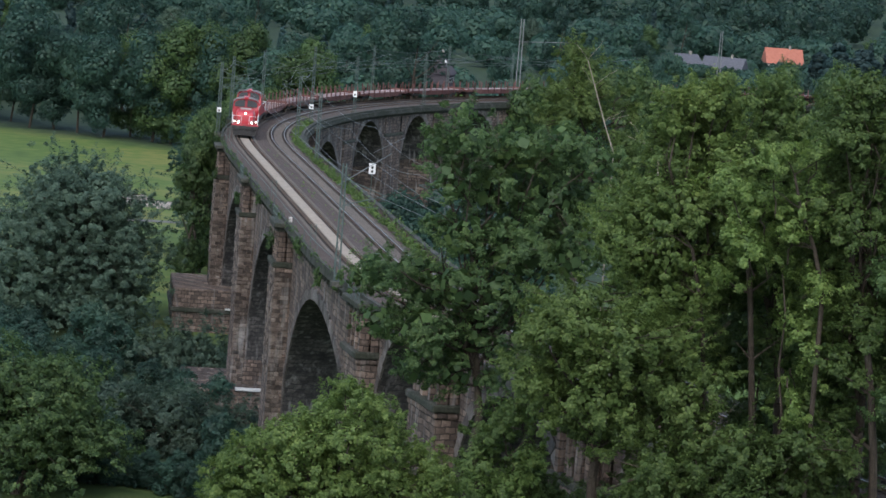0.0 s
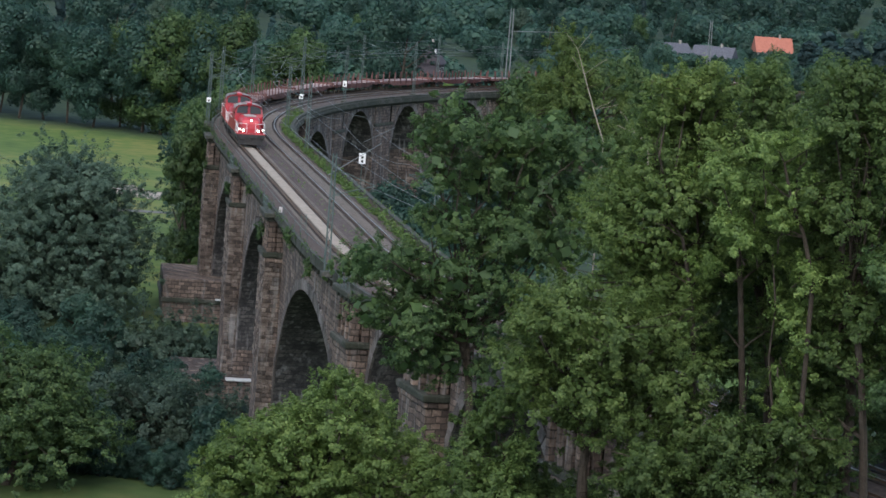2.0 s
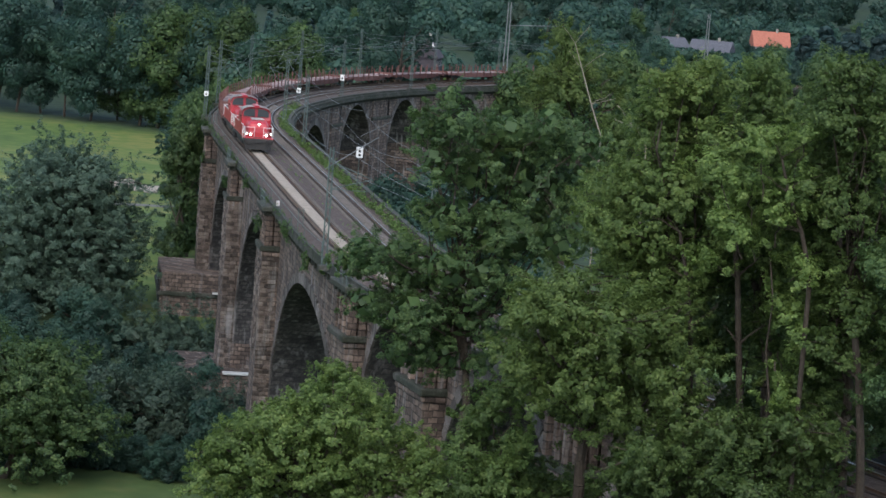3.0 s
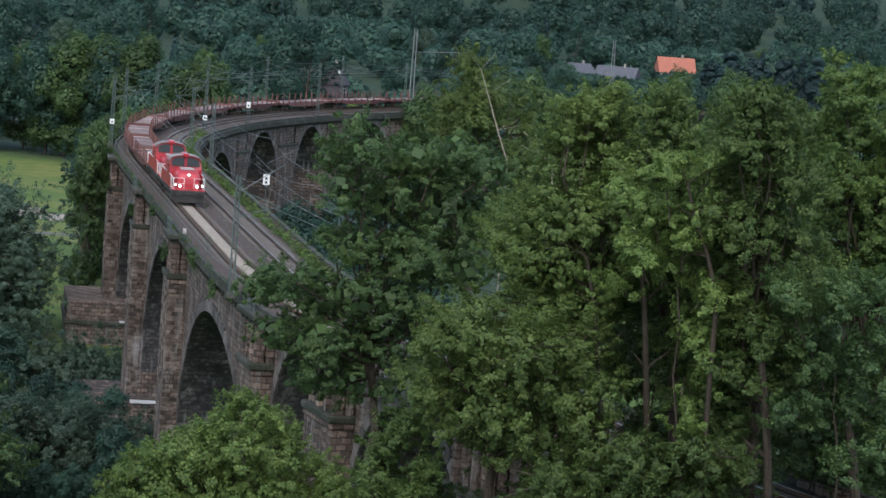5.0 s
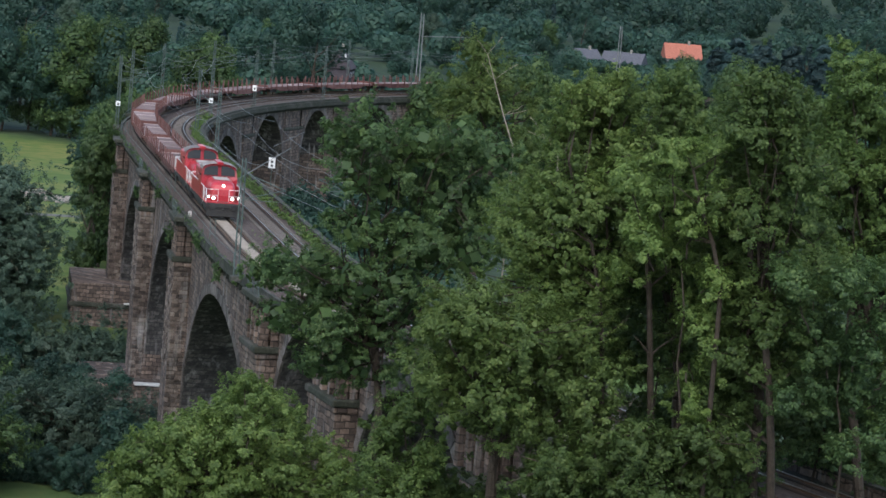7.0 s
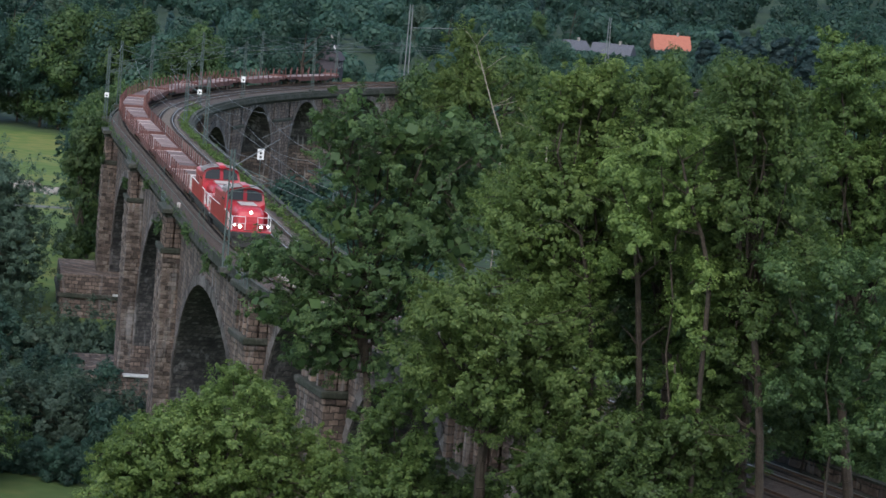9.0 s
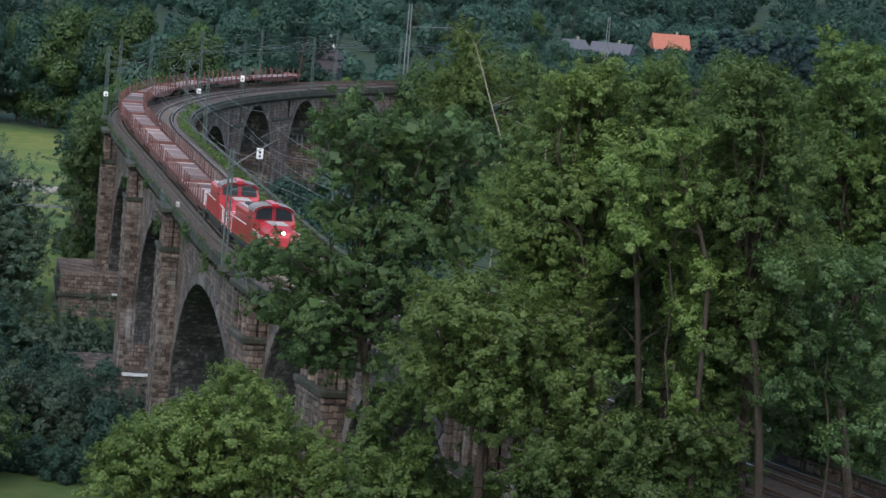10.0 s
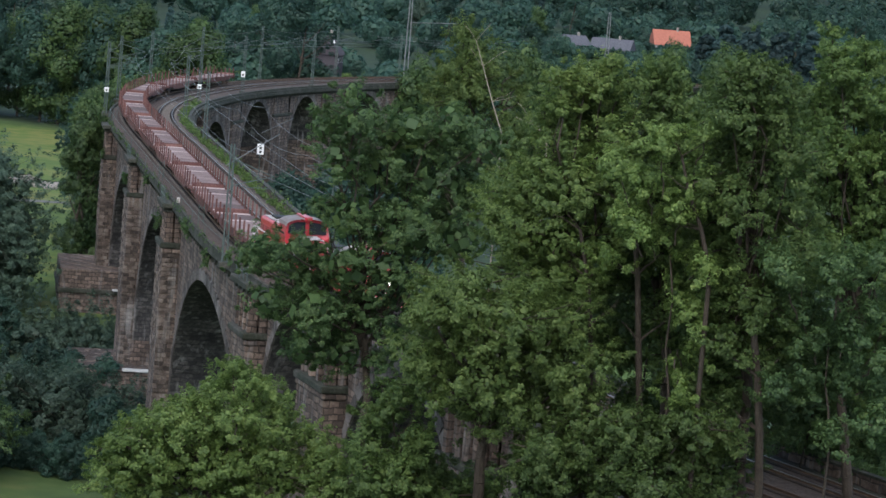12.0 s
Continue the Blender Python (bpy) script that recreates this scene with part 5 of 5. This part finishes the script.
strip("path", [(-95 + k * 4, 424 + 0.1 * k + 1.5 * math.sin(k * 0.5)) for k in range(18)], 1.6, GRAVEL, "grey gravel path across the meadow", "path")
rock_rng = random.Random(4)
rock_shapes = []
for k in range(5):
    bm = bmesh.new()
    bmesh.ops.create_icosphere(bm, subdivisions=2, radius=1.0)
    for v in bm.verts:
        v.co *= 1 + 0.3 * noise.noise(v.co * 1.4 + Vector((k * 9, 0, 0)))
        v.co.z *= 0.6
    me = bpy.data.meshes.new("boulder")
    bm.to_mesh(me), bm.free()
    me.materials.append(ROCK)
    rock_shapes.append(me)
for k in range(46):
    x = rock_rng.uniform(-52, -38) if k < 34 else rock_rng.uniform(-92, -84)
    y = (452 - (x + 45) * 1.1 if k < 34 else 470) + rock_rng.uniform(-6, 6)
    s = rock_rng.uniform(0.4, 1.2)
    ob = put("boulder", rock_rng.choice(rock_shapes), None, pose(x, y, ground_at(x, y) + 0.1, 0, 0, rock_rng.uniform(0, 360)) @ Matrix.Diagonal((s * 1.5, s, s, 1)))
    tagged(ob, "pale grey boulder in the river bank rubble", "rock", "boulders on the bank")


# ---- houses ----
def house(x, y, w, d, wall_h, roof_h, roof, wall, turn, label, chimney=True):
    z = ground_at(x, y) - 0.3
    t = thing("house", pose(x, y, z, 0, 0, turn), label, "house", "houses beyond the viaduct")
    body = part("wall", box_bm(-w / 2, w / 2, -d / 2, d / 2, 0, wall_h), wall, t)
    bm = bmesh.new()
    o = 0.5
    pts = [(-w / 2 - o, -d / 2 - o, wall_h), (w / 2 + o, -d / 2 - o, wall_h), (w / 2 + o, d / 2 + o, wall_h), (-w / 2 - o, d / 2 + o, wall_h), (-w / 2 - o, 0, wall_h + roof_h), (w / 2 + o, 0, wall_h + roof_h)]
    v = [bm.verts.new(p) for p in pts]
    for f in ((0, 1, 5, 4), (2, 3, 4, 5), (0, 4, 3), (1, 2, 5), (3, 2, 1, 0)):
        bm.faces.new([v[i] for i in f])
    rf = part("roof", bm, roof, t)
    if chimney:
        part("chimney", box_bm(w * 0.15, w * 0.15 + 0.7, -0.35, 0.35, wall_h + roof_h * 0.6, wall_h + roof_h + 1.0), ROCK, rf)
    for k in range(3):
        cx = -w / 2 + w * (k + 0.5) / 3
        win = part("window", box_bm(cx - 0.65, cx + 0.65, -d / 2 - 0.05, -d / 2 + 0.02, wall_h - 2.1, wall_h - 0.8), WHITE, t)
        part("pane", box_bm(cx - 0.55, cx + 0.55, -d / 2 - 0.07, -d / 2 - 0.052, wall_h - 2.0, wall_h - 0.9), GLASS, win)
    return t


house(110, 1000, 12, 9, 4.6, 5.2, ROOF_RED, RENDERED, 6, "white house with an orange clay-tile roof among trees")
house(88, 972, 13, 9, 2.8, 3.6, ROOF_GREY, RENDERED, -18, "pale house with a grey slate roof")
house(76, 985, 8, 8, 2.6, 3.2, ROOF_GREY, RENDERED, 25, "small pale house with a slate roof")
house(-4.4, 800, 10, 6.5, 7.0, 5.5, TIMBER, TIMBER, 82, "dark timber-clad gabled house with a steep roof behind the railway")


gable = box_bm(-4.6, -2.6, 796.3, 796.45, 11.2, 12.6)
for v in gable.verts:
    if v.co.z > 12:
        v.co.x = -3.6 + (v.co.x + 3.6) * 0.1
for ob in [o for o in scene.objects if o.name.startswith("house") and "timber" in o.get("label", "")]:
    inv = ob.matrix_basis.inverted()
    for v in gable.verts:
        v.co = inv @ v.co
    part("gable_board", gable, WHITE, ob, "pale board in the gable top")


for k in range(26):
    plant(wood.choice(["bush", "shrub"]), wood.uniform(-18, 8), 600 + k * 7, wood.uniform(0.6, 0.95), wood)
for k in range(9):
    plant("shrub", 101 + k * 2.2, 989 + wood.uniform(-1, 1), wood.uniform(0.7, 0.9), wood)
for k in range(12):
    plant("shrub", 71 + k * 2.3, 961 + wood.uniform(-2, 2), wood.uniform(0.45, 0.62), wood)
for x, y, size in ((-11, 785, 0.9), (3, 788, 0.9)):
    plant("shrub", x, y, size, wood)
# trees that close the end of the viaduct
for s, off, size in ((301, -9, 1.08), (308, -9.5, 1.14), (316, -10, 1.16), (325, -10, 1.2), (335, -10, 1.2), (346, -11, 1.2), (358, -12, 1.2), (371, -13, 1.25), (385, -13, 1.25), (398, -10, 1.25), (398, 3, 1.25)):
    p = on(s, off)
    plant("elm_tree" if s % 2 else "hornbeam_tree", p.x, p.y, size * (1.0 if s % 2 else 0.88), wood, 0.75)


def tall_mast(x, y, top, wires_to):
    z = ground_at(x, y)
    t = thing("line_mast", pose(x, y, z), "tall twin-legged grey line mast above the trees", "mast", "tall masts in the distance")
    for dx in (-0.55, 0.55):
        part("mast_leg", add_rod(bmesh.new(), (dx, 0, 0), (dx * 0.5, 0, top - z), 0.17, 0.11), WIRE, t)
    bm = bmesh.new()
    for k in range(14):
        a, b = (top - z) * k / 14, (top - z) * (k + 1) / 14
        add_rod(bm, (-0.5 if k % 2 else 0.5, 0, a), (0.5 if k % 2 else -0.5, 0, b), 0.05, sides=4)
    part("lattice_bracing", bm, GALV, t)
    if wires_to:
        part("wire", add_rod(bmesh.new(), (0, 0, top - z - 5), (wires_to, 5, top - z - 4.5), 0.07, sides=4), WIRE, t)


tall_mast(13.4, 640, 28.6, 12)
tall_mast(79.8, 900, 23.5, 0)


def motions():
    for ob, behind, half in TRAIN:
        rows = []
        for k in range(25):
            t = k * 0.5
            s = FRONT - SPEED * t + behind
            a, b = on(s + half), on(s - half)
            d = b - a
            p = (a + b) / 2
            rows.append((t, pose(p.x, p.y, RAIL, 0, 0, math.degrees(math.atan2(-d.x, d.y)))))
        walk(ob, rows)


for s, thick in PIERS:
    pier = build_pier(s, thick)
    if 30 < s < 165:
        stone_pieces(pier, s, thick, int(s))

motions()
